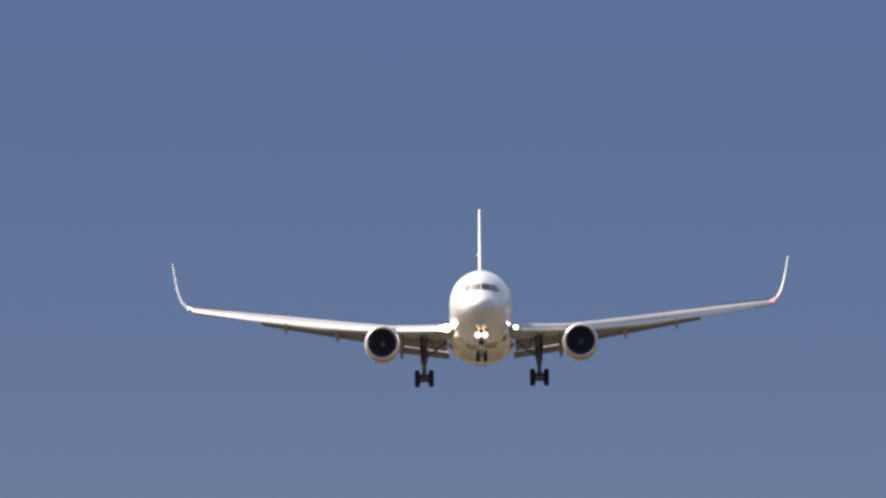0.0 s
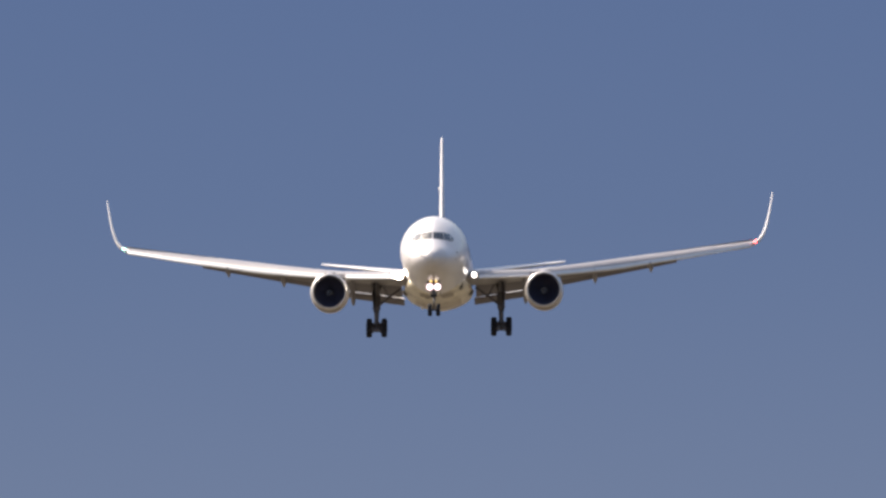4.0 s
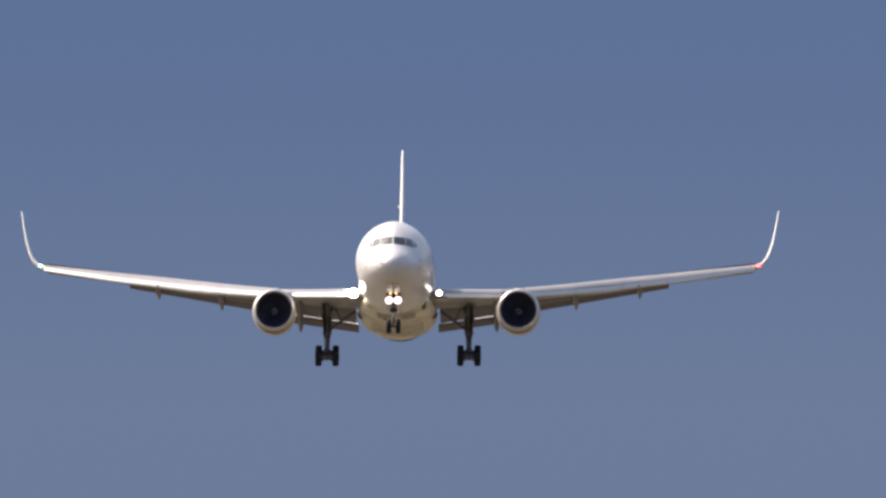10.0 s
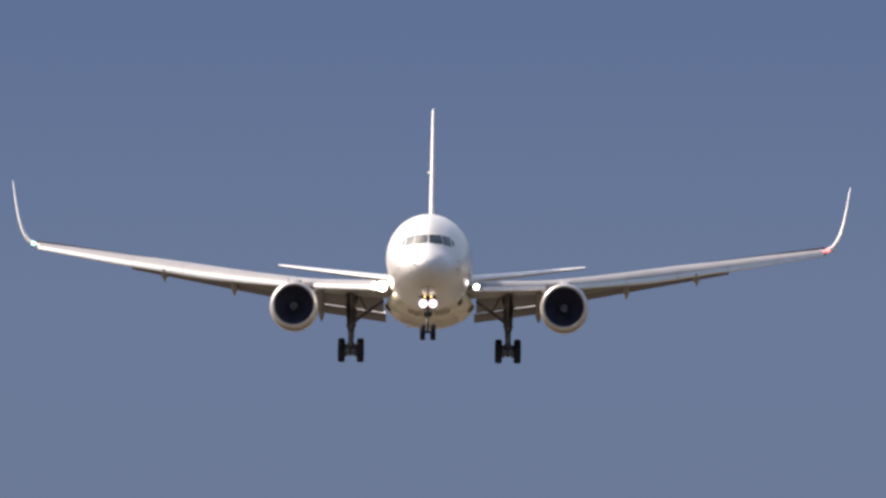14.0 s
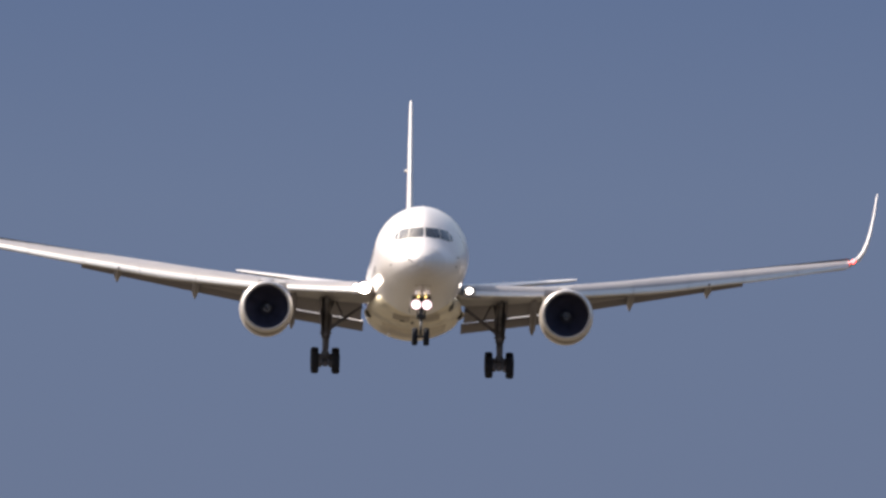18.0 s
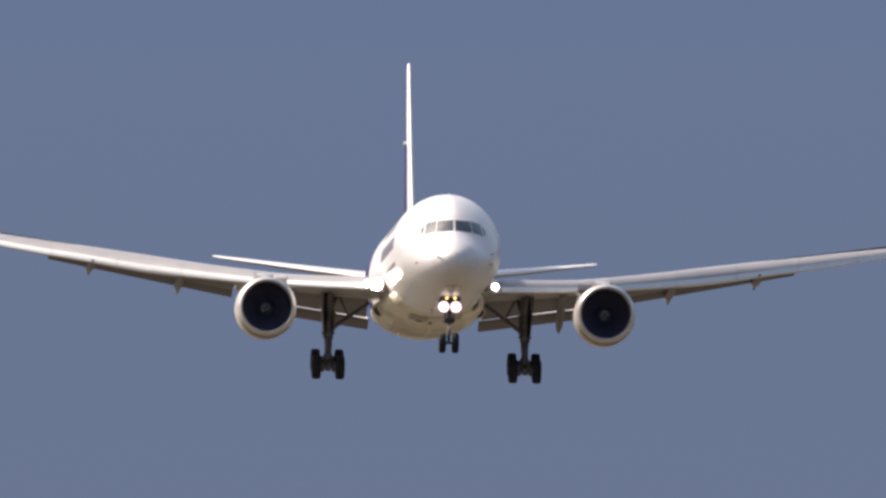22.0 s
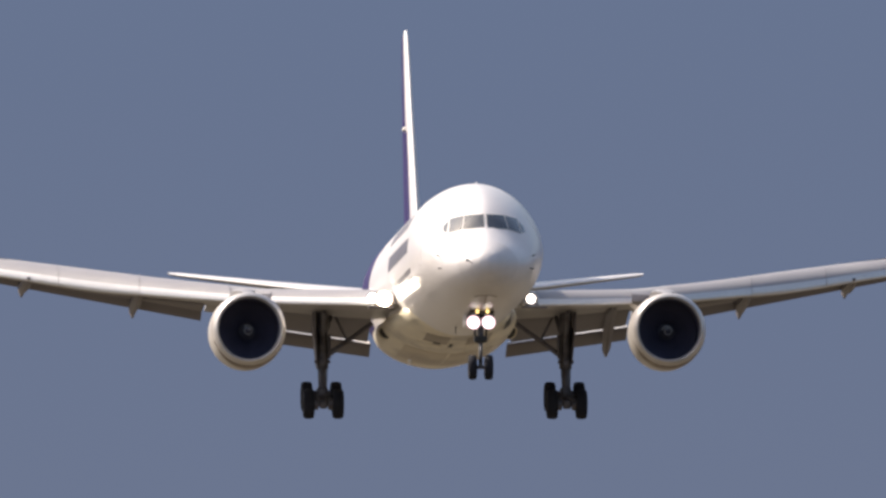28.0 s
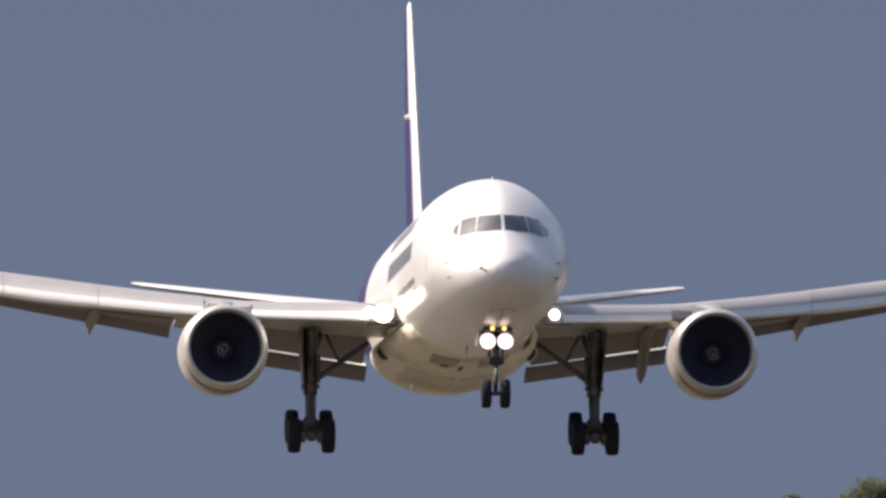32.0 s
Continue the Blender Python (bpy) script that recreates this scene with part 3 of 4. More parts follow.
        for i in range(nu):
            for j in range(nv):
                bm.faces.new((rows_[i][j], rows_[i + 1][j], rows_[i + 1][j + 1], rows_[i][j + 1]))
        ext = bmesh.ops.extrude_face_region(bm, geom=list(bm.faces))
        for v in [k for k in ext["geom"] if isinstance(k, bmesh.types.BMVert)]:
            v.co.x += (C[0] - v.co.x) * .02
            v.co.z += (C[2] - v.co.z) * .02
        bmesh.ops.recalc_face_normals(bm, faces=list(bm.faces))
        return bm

    for s in (1, -1):
        w = on("wing", mirror(span(1.6, 23.5, box, 44), s), GREY, label="swept grey wing with slats and flaps out")
        for x0, x1 in ((3.15, 6.88), (8.38, 11.70), (11.72, 14.70), (14.72, 17.70), (17.72, 20.62), (20.64, 23.40)):
            on("slat", mirror(span(x0, x1, slat), s), SLAT, w, "grey extended leading-edge slat")
            on("slat_edge", mirror(span(x0, x1, slat_nose), s), ALU, w, "bright bare-metal slat edge")
        on("slat_root", mirror(span(6.90, 8.36, lambda x: [(le(x) + .75, -.585 + .05 * (x - 7)), (le(x) + .3, -.62 + .05 * (x - 7)), (le(x) + .12, -.72), (le(x) + .1, -.98), (le(x) + .2, -1.0), (le(x) + .8, -.95)]), s), SLAT, w, "pale fixed panel over the engine pylon")
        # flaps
        on("inboard_flap", mirror(panel(2.75, 7.15, lambda x: (28.2, under(x) + .05), lambda x: (31.0, gap_z(x)), .16), s), UNDER, w, "extended grey flap, its shade put into the colour")
        on("inboard_aft_flap", mirror(panel(2.62, 7.25, lambda x: (31.08, gap_z(x) - .06), lambda x: (32.2, -2.58 + .145 * (x - 2.6)), .10), s), UNDER, w, "extended grey flap, its shade put into the colour")
        # bright strip added where the sunlit aft flap shows through the slot
        on("flap_slot_light", mirror(span(2.66, 7.22, lambda x: [(31.30, gap_z(x) + .055), (31.10, gap_z(x) + .0), (31.05, gap_z(x) - .055), (31.12, gap_z(x) - .05)]), s), ALU, w, "bright strip for sunlight seen through the flap slot")
        on("inboard_aileron", mirror(panel(7.35, 9.0, lambda x: (29.2, under(x) + .05), lambda x: (31.3, -1.12 + .14 * (x - 7.3)), .12), s), GREY, w)
        oz = lambda x: -1.24 + (x - 9.1) * .212
        oy = lambda x: 31.44 + .40 * (x - 9.1)
        on("outboard_flap", mirror(panel(9.12, 17.75, lambda x: (oy(x) - 2.6, under(x) - .02), lambda x: (oy(x) - .75, oz(x) + .30), .10), s), UNDER, w, "extended grey flap, its shade put into the colour")
        on("outboard_aft_flap", mirror(panel(9.12, 17.75, lambda x: (oy(x) - .85, oz(x) + .36), lambda x: (oy(x), oz(x)), .06), s), UNDER, w, "extended grey flap, its shade put into the colour")
        on("outboard_aileron", mirror(panel(17.85, 23.3, lambda x: (le(x) + .77 * (te(x) - le(x)), top(x) - .33), lambda x: (te(x), top(x) - .42), .06), s), GREY, w)
        # flap track fairings
        for xf, yt, zt_ in ((6.45, 31.9, -2.58), (11.65, 33.0, -1.05), (15.82, 34.65, -.15)):
            b0 = bot(xf)
            rr = []
            for u, wd, zu, zd in ((0, .05, b0 + .15, b0 + .05), (.15, .16, b0 + .15, b0 - .10), (.5, .20, b0 + .1, b0 - .24), (.75, .19, (b0 + zt_) / 2 + .25, .4 * b0 + .6 * zt_ - .02), (.93, .16, zt_ + .55, zt_ + .08), (1, .12, zt_ + .45, zt_)):
                y = yt - 5.4 * (1 - u)
                rr.append([(xf + wd, y, zu), (xf + wd, y, zu * .45 + zd * .55), (xf + wd * .25, y, zd), (xf - wd * .25, y, zd), (xf - wd, y, zu * .45 + zd * .55), (xf - wd, y, zu)])
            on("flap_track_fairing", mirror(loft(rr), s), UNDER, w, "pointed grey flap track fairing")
        # winglet
        path = [(23.30, 34.72, 1.96, 2.45, .26, 96), (23.62, 34.98, 2.06, 2.35, .24, 108), (23.95, 35.3, 2.30, 2.2, .21, 128), (24.22, 35.7, 2.70, 2.0, .18, 146), (24.42, 36.1, 3.20, 1.8, .155, 158),
                (24.60, 36.55, 3.85, 1.55, .13, 164), (24.78, 37.25, 4.80, 1.2, .10, 168), (24.92, 38.0, 5.75, .85, .075, 171), (24.96, 38.35, 6.02, .55, .05, 172)]
        rr = []
        for x, y, z, c, th, ang in path:
            nx, nz = -math.sin(radians(ang - 90)), math.cos(radians(ang - 90))
            th *= 1.35
            rr.append([(x + nx * k * th, y + u * c, z + nz * k * th) for u, k in ((0, 0), (.05, .3), (.25, .5), (.6, .36), (1, .03), (1, -.03), (.6, -.3), (.25, -.45), (.05, -.3))])
        on("winglet", mirror(loft(rr), s), WHITE, w, "white blended winglet")
        on("navigation_light", mirror(revolve([(-.12, .02), (-.08, .07), (0, .09), (.12, .07)], (23.66, 34.92, 2.10), 16), s), RED if s > 0 else GREEN, w, "lit red navigation light" if s > 0 else "lit green navigation light")
        # landing lights in the wing root
        hx = 2.80
        on("light_housing", mirror(revolve([(-.02, .25), (.05, .30), (.5, .30), (1.2, .34), (1.4, .2)], (hx, 19.45, -1.15), 24), s), SEAL, w)
        # dark slab added under the lamp to keep its light off the belly
        on("added_light_shield", mirror(slab((hx + .12, 19.22, -1.49), (.95, .75, .05), .015), s), UNDER, w)
        lit_r = .15 if s > 0 else .27
        on("landing_light", mirror(revolve([(-.36 * lit_r, .4 * lit_r), (-.22 * lit_r, .76 * lit_r), (0, lit_r), (.02, lit_r)], (hx, 19.42, -1.15), 24), s), LAMP if s > 0 else LAMP_WIDE, w, "lit landing light in the wing root")
        # emitting ring added to stand for the soft glow round the lamp
        on("lamp_glow_ring", mirror(revolve([(.0, lit_r * .98), (.01, lit_r * 1.15), (.03, lit_r * 1.28), (.06, lit_r * 1.28)], (hx, 19.42, -1.15), 24), s), LAMP_GLOW, w, "warm glow added as a ring round the landing light")
        if s < 0:
            on("runway_light", mirror(revolve([(-.05, .06), (-.03, .1125), (0, .15), (.02, .15)], (hx + .42, 19.82, -1.09), 18), s), LAMP_WIDE, w, "lit runway turn-off light")
        # pylon
        rr = []
        for y, wd, z1, z0 in ((19.0, .06, -.98, -1.05), (19.6, .20, -.84, -1.05), (20.3, .32, -.74, -1.06), (21.2, .40, -.66, -1.06), (22.4, .44, -.60, -1.2), (24.2, .44, -.55, -1.5), (26.5, .40, -.62, -1.5), (28.6, .12, -.85, -1.3)):
            rr.append([(8.0 + wd * a, y, z1 * b + z0 * (1 - b)) for a, b in ((1, .8), (.6, 1), (-.6, 1), (-1, .8), (-.75, .35), (-.6, 0), (.6, 0), (.75, .35))])
        on("engine_pylon", mirror(loft(rr), s), SLAT, label="pale grey pylon between engine and wing")
        # engine
        C = (8.0 * s, 0, -2.36)
        nac = on("engine_nacelle", chin([(18.42, 1.375), (18.7, 1.41), (19.3, 1.435), (20.2, 1.44), (21.3, 1.41), (22.2, 1.33), (22.85, 1.19), (22.85, 1.13), (21.5, 1.2), (18.6, 1.18), (18.42, 1.20)], C), COWL, label="cream engine cowling with tan dirt, a dark reflection painted below")
        # brown band painted where the inlet reflects dark ground
        on("dark_chin", chin_panel(C), COWL_DARK, nac, "dark reflection painted brown under the cowling")
        on("inlet_lip", revolve([(18.50, 1.396), (18.42, 1.386), (18.28, 1.345), (18.18, 1.285), (18.15, 1.235), (18.19, 1.19), (18.30, 1.155), (18.42, 1.145), (18.44, 1.25), (18.48, 1.36)], C, 64, closed=True), LIP, nac, "bright metal engine inlet lip")
        on("intake_duct", revolve([(18.42, 1.146), (18.8, 1.125), (19.6, 1.14), (20.5, 1.165), (20.9, 1.165), (20.9, 1.175), (18.42, 1.175)], C, 64, closed=True), DUCT, nac)
        on("core_cowl", revolve([(22.0, .95), (22.9, .92), (24.0, .74), (24.9, .56), (24.9, .50), (22.0, .5)], C, 40, closed=True), BURNT, nac)
        on("exhaust_plug", revolve([(23.8, .4), (24.8, .38), (25.4, .2), (25.8, .03)], C, 32), BURNT, nac)
        on("stator", revolve([(21.0, 1.16), (21.05, 1.16), (21.05, .3), (21.0, .3)], C, 48, closed=True), DUCT, nac)
        on("nacelle_strake", mirror(loft([[(6.9, y, -1.55 + dz), (6.9 - o, y, -1.38 + dz + o * .5), (6.92, y + .01, -1.53 + dz)] for y, o, dz in ((19.6, .05, 0), (20.2, .22, .02), (21.0, .26, 0))]), s), COWL, nac)
        # the turning fan
        fan_bm = revolve([(20.3, .29), (20.62, .33), (20.62, .2), (20.3, .2)], (0, 0, 0), 32, closed=True)
        bmesh.ops.translate(fan_bm, vec=(0, -20.4, 0), verts=fan_bm.verts)
        fan = part("fan", fan_bm, SPIN, plane, "dark engine fan with a spiral mark on its spinner", at=pose(C[0], 20.0 - MID, C[2]))
        sp = [(-.75, .01), (-.72, .05), (-.60, .11), (-.4, .19), (-.2, .25), (0, .29)]
        spinner = part("spinner", revolve(sp, (0, 0, 0), 32), SPIN, fan, "dark conical spinner")
        rad = curve1([p[0] for p in sp], [p[1] for p in sp])
        bm = bmesh.new()
        last = None
        for i in range(41):
            u = i / 40
            a = -.71 + .32 * u
            ang = u * 2 * math.pi * 1.35
            wd = .035 + .05 * u
            pts = []
            for k in (-1, 1):
                aa = a + k * wd
                r = rad(aa) + .012
                pts.append(bm.verts.new((r * math.cos(ang), aa, r * math.sin(ang))))
            if last:
                bm.faces.new((last[0], last[1], pts[1], pts[0]))
            last = pts
        ext = bmesh.ops.extrude_face_region(bm, geom=list(bm.faces))
        for v in [k for k in ext["geom"] if isinstance(k, bmesh.types.BMVert)]:
            v.co.y += .02
        part("spiral_mark", bm, MARK, fan, "white spiral painted on the spinner")
        # fan blades share one mesh
        rr = []
        for r, tw, ch in ((.32, 25, .20), (.55, 38, .24), (.85, 52, .27), (1.13, 62, .28)):
            c, sn = math.cos(radians(tw)), math.sin(radians(tw))
            rr.append([(sn * ch * u - c * .012 * k, c * ch * u * .9 + sn * .012 * k, r) for u, k in ((-.5, 0), (0, 1), (.5, 0), (0, -1))])
        blade = part("fan_blade", loft(rr), BLADE, fan)
        for i in range(1, 38):
            o = new("fan_blade", blade.data)
            o.parent = fan
            o.matrix_basis = Matrix.Rotation(2 * math.pi * i / 38, 4, "Y")
        FANS.append(fan)

    # ---- tail ----
    def surface(stations, profile=((0, 0), (.03, .35), (.12, .8), (.3, 1), (.6, .75), (1, .04), (1, -.04), (.6, -.75), (.3, -1), (.12, -.8), (.03, -.35))):
        return [[(x + (k * th if up else 0), y + u * c, z + (0 if up else k * th)) for u, k in profile] for x, y, z, c, th, up in stations]
    fin_line = ((42.99, 2.3, 5.9, .25), (44.2, 3.3, 5.4, .225), (46.0, 5.43, 4.47, .192), (47.5, 7.2, 3.7, .165), (50.6, 10.9, 2.1, .105), (50.95, 11.2, 1.9, .085), (51.3, 11.30, 1.4, .04))
    fin = on("fin", loft(surface([(0, y, z, c, th, 1) for y, z, c, th in fin_line])), FINBLUE, label="tall tail fin, white above and indigo below")
    on("fin_edge", loft(surface([(0, y - .03, z + .02, c * .21 + .03, th * .93 + .006, 1) for y, z, c, th in fin_line],
        ((0, 0), (.14, .38), (.45, .74), (.75, .92), (1, 1), (1, -1), (.75, -.92), (.45, -.74), (.14, -.38)))), WHITE, fin, "white fin leading edge")
    on("rudder", loft(surface([(0, 48.95, 2.5, 2.5, .17, 1), (0, 51.25, 7.2, 1.75, .115, 1), (0, 52.72, 10.9, 1.15, .07, 1), (0, 52.95, 11.2, .95, .05, 1)])), FINBLUE, fin, "indigo rudder")
    fin.data.materials.append(WHITE)
    for p in fin.data.polygons:
        if p.center.z > 7.3:
            p.material_index = 1
    on("fin_antenna", revolve([(-.16, .02), (-.12, .07), (0, .10), (.25, .09), (.5, .02)], (-.21, 48.9, 7.3), 14), SEAL, fin, "small tan antenna blister")
    for s in (1, -1):
        def trim(bm):
            # trimmed leading edge down, so that its upper side shows
            for v in bm.verts:
                v.co.z += (v.co.y - 46.6 - .60 * (abs(v.co.x) - 2) - 2.4) * .10
            return mirror(bm, s)
        stb = on("stabilizer", trim(loft(surface([(.6, 45.9, .80, 5.4, .26, 0), (2.0, 46.75, .95, 4.7, .23, 0), (5.5, 49.0, 1.46, 3.0, .155, 0), (8.9, 51.15, 1.98, 1.6, .085, 0), (9.2, 51.45, 2.03, 1.3, .05, 0)]))), STAB, label="swept horizontal stabilizer, sunlit top and shaded underside put into its colours")
        # sunlit top and shaded underside are put into the colours, white over grey
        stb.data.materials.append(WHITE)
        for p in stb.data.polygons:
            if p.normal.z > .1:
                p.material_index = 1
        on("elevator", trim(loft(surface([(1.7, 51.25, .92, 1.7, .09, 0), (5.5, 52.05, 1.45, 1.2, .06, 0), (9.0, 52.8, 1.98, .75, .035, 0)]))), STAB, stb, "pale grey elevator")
        on("stabilizer_edge", trim(loft([[(x, y - .015, z + .25 * t), (x, y - .05, z), (x, y - .015, z - .25 * t), (x, y + .03, z)] for x, y, z, t in ((2.1, 46.82, .965, .22), (5.5, 49.0, 1.46, .155), (8.95, 51.18, 1.985, .085))])), ALU, stb, "bright bare-metal stabilizer edge")
    on("tail_cone", revolve([(0, .16), (.3, .15), (.45, .08)], (0, 53.8, 1.49), 20), BURNT)

    # ---- landing gear ----
    def wheel(center, r, wd, parent):
        prof = [(-wd * .30, r * .50), (-wd * .42, r * .58), (-wd * .50, r * .74), (-wd * .46, r * .90), (-wd * .32, r * .975), (0, r), (wd * .32, r * .975), (wd * .46, r * .90), (wd * .50, r * .74), (wd * .42, r * .58), (wd * .30, r * .50)]
        tyre = on("wheel", revolve(prof, center, 40, "x"), TYRE, parent, "black tyre")
        on("wheel_hub", revolve([(-wd * .36, .06), (-wd * .34, r * .2), (-wd * .22, r * .36), (-wd * .30, r * .50), (wd * .30, r * .50), (wd * .22, r * .36), (wd * .34, r * .2), (wd * .36, .06)], center, 28, "x"), HUB, parent)
        return tyre

    gx, gy, gz = 4.66, 28.03, -4.49
    tilt = radians(15)
    for s in (1, -1):
        bm = rod((gx, gy - .15, -1.0), (gx, gy, -2.75), .25, .22)
        rod((gx, gy, -2.7), (gx, gy, -3.30), .255, .235, bm=bm)
        rod((gx - .36, gy + .3, -1.25), (gx, gy, -2.4), .09, .08, bm=bm)
        rod((gx, gy - 1.4, -1.2), (gx, gy, -2.55), .09, .07, bm=bm)
        leg = on("main_gear_leg", mirror(bm, s), STEEL, label="grey steel main landing gear leg")
        on("oleo_piston", mirror(rod((gx, gy, -3.25), (gx, gy, gz + .12), .15, .15), s), STEEL, leg, "greasy steel piston")
        on("truck_beam", mirror(slab((gx, gy, gz), (.30, 1.75, .34), .07, Matrix.Rotation(tilt, 4, "X")), s), STEEL, leg)
        bm = slab((gx, gy, gz + .28), (.44, .40, .42), .08)
        on("truck_pivot", mirror(bm, s), STEEL, leg)
        bm = rod((gx, gy + .24, -3.1), (gx, gy + .62, -3.68), .055, .05)
        rod((gx, gy + .62, -3.68), (gx, gy + .20, -4.25), .05, .055, bm=bm)
        on("torque_link", mirror(bm, s), STEEL, leg)
        bm = rod((gx - .1, gy - .05, -2.85), (2.75, gy - .25, -1.55), .10, .085)
        rod((gx - .95, gy - .1, -2.2), (gx - .5, gy - .1, -1.3), .05, .05, bm=bm)
        on("side_brace", mirror(bm, s), STEEL, leg, "diagonal steel side brace")
        bm = rod((gx + .12, gy - .25, -1.6), (gx + .16, gy - .22, -3.3), .025)
        rod((gx + .16, gy - .22, -3.3), (gx + .14, gy - .35, -4.2), .022, bm=bm)
        rod((gx - .12, gy - .27, -1.9), (gx - .17, gy - .2, -3.5), .02, bm=bm)
        rod((gx - .17, gy - .2, -3.5), (gx - .12, gy - .5, -4.3), .02, bm=bm)
        on("brake_hose", mirror(bm, s), HOSE, leg)
        bm = rod((gx - .28, gy - .2, -2.0), (gx - .26, gy - .1, -2.9), .06)
        rod((gx + .25, gy + .22, -1.7), (gx + .22, gy + .2, -2.8), .05, bm=bm)
        rod((gx - .30, gy - .12, -3.02), (gx + .30, gy - .12, -3.02), .07, bm=bm)
        slab((gx, gy - .26, -3.05), (.26, .16, .30), .04, bm=bm)
        on("actuator", mirror(bm, s), STEEL, leg, "grimy steel gear actuator")
        rr = [[(gx + .27 + a, gy - hl, z), (gx + .27 + a + .05, gy - hl, z), (gx + .27 + a + .05, gy + hl, z), (gx + .27 + a, gy + hl, z)] for z, hl, a in ((-1.15, .85, .05), (-1.9, .80, .02), (-2.6, .6, -.04), (-3.15, .28, -.08))]
        on("gear_door", mirror(loft(rr), s), UNDER, leg, "grey main gear leg door")
        for fy_ in (-1, 1):
            ay, az = gy + fy_ * .71 * math.cos(tilt), gz + fy_ * .71 * math.sin(tilt)
            on("axle", mirror(rod((gx - .62, ay, az), (gx + .62, ay, az), .085), s), STEEL, leg)
            for k in (-1, 1):
                wheel((s * (gx + k * .56), ay, az), .575, .43, leg)
                on("brake_pack", revolve([(-.12, .17), (-.1, .23), (.1, .23), (.12, .17)], (s * (gx + k * .30), ay, az), 20, "x"), STEEL, leg)
    ny, nz = 5.5, -4.63
    bm = rod((0, ny + .1, -2.45), (0, ny + .02, -3.75), .125, .115)
    rod((0, ny + 1.4, -2.5), (0, ny + .05, -3.5), .055, bm=bm)
    nose_leg = on("nose_gear_leg", bm, STEEL, label="grey steel nose landing gear leg")
    on("nose_oleo", rod((0, ny + .02, -3.7), (0, ny, nz + .05), .075, .075), HUB, nose_leg, "dull metal piston")
    bm = slab((0, ny - .06, -3.58), (.50, .34, .24), .06)
    rod((-.2, ny - .12, -3.45), (-.24, ny - .05, -2.8), .035, bm=bm)
    rod((.2, ny - .12, -3.45), (.24, ny - .05, -2.8), .035, bm=bm)
    on("steering_collar", bm, HOSE, nose_leg, "dark steering collar")
    on("nose_axle", rod((-.36, ny, nz), (.36, ny, nz), .07), STEEL, nose_leg)
    bm = rod((0, ny - .1, -3.65), (0, ny - .42, -4.05), .04)
    rod((0, ny - .42, -4.05), (0, ny - .05, -4.45), .04, bm=bm)
    on("nose_torque_link", bm, STEEL, nose_leg)
    for k in (-1, 1):
        wheel((k * .305, ny, nz), .475, .32, nose_leg)
        rr = [[(k * (.46 + a), y0, z), (k * (.49 + a), y0, z), (k * (.49 + a), y1, z), (k * (.46 + a), y1, z)] for z, y0, y1, a in ((-2.52, ny + .1, ny + 1.5, .06), (-2.85, ny + .15, ny + 1.5, .09), (-3.05, ny + .3, ny + 1.3, .10))]
        on("nose_gear_door", loft(rr), WHITE, label="white nose gear door")
        on("light_bracket", rod((0, ny - .02, -2.95), (k * .28, ny - .08, -2.95), .045), STEEL, nose_leg)
        on("light_can", revolve([(-.20, .271), (-.18, .280), (.06, .278), (.22, .18), (.26, .1), (.2, .1), (.02, .264), (-.19, .264)], (k * .285, ny - .22, -2.95), 24, closed=True), STEEL, nose_leg)
        on("nose_landing_light", revolve([(-.030, .05), (-.024, .13), (-.012, .19), (.01, .19)], (k * .285, ny - .225, -2.95), 24), LAMP_NOSE, nose_leg, "lit nose gear landing light")
        # the pink halo of the lamp, put in as an emitting ring
        on("nose_glow_ring", revolve([(-.008, .185), (-.006, .22), (-.002, .262), (.015, .262)], (k * .285, ny - .225, -2.95), 24), NOSE_GLOW, nose_leg, "pink halo added as a glowing ring round the lamp")
        # glowing dot put in for the lamp's yellow reflection on the belly
        on("lamp_reflection_dot", revolve([(-.03, .03), (-.02, .05), (0, .065), (.05, .06)], (k * .19, 4.28, -2.60), 18), BELLY_GLINT, nose_leg, "small yellow glow for the lamp reflected in the belly")
    on("nose_gear_bay", slab((0, ny + .3, -2.60), (.92, 2.6, .10), .02), BAY, label="dark nose gear bay")
    return plane


FANS = []
AIRLINER = build_airliner()


# ---- the bird ----
BIRD_SIZE = 0.86


def build_bird():
    bird = new("bird")
    tagged(bird, "small black bird flying past with beating wings", "bird")
    prof = [(a * BIRD_SIZE, r * BIRD_SIZE) for a, r in ((-.125, .004), (-.105, .018), (-.09, .034), (-.06, .047), (-.02, .055), (.03, .048), (.07, .026), (.09, .012))]
    part("body", revolve(prof, (0, 0, 0), 20, "x"), FEATHER, bird)
    part("beak", revolve([(a * BIRD_SIZE, r * BIRD_SIZE) for a, r in ((-.155, .001), (-.14, .004), (-.118, .008))], (0, 0, -.002), 10, "x"), FEATHER, bird)
    part("tail", loft([[tuple(c * BIRD_SIZE for c in p) for p in r] for r in ([(.06, -.014, .006), (.06, .014, .006), (.06, .014, -.004), (.06, -.014, -.004)], [(.14, -.03, .003), (.14, .03, .003), (.14, .03, -.003), (.14, -.03, -.003)])]), FEATHER, bird)
    k = BIRD_SIZE
    wings = []
    for s in (1, -1):
        rr = []
        for y, x0, x1, t in ((.012, -.070, .070, .030), (.05, -.075, .065, .026), (.09, -.060, .055, .020), (.125, -.025, .05, .013), (.155, .015, .045, .005)):
            rr.append([(x0 * k, s * y * k, 0), ((x0 + x1) / 2 * k, s * y * k, t * k), (x1 * k, s * y * k, 0), ((x0 + x1) / 2 * k, s * y * k, -t * .4 * k)])
        wings.append((s, part("wing", loft(rr), FEATHER, bird)))
    return bird, wings


BIRD, BIRD_WINGS = build_bird()


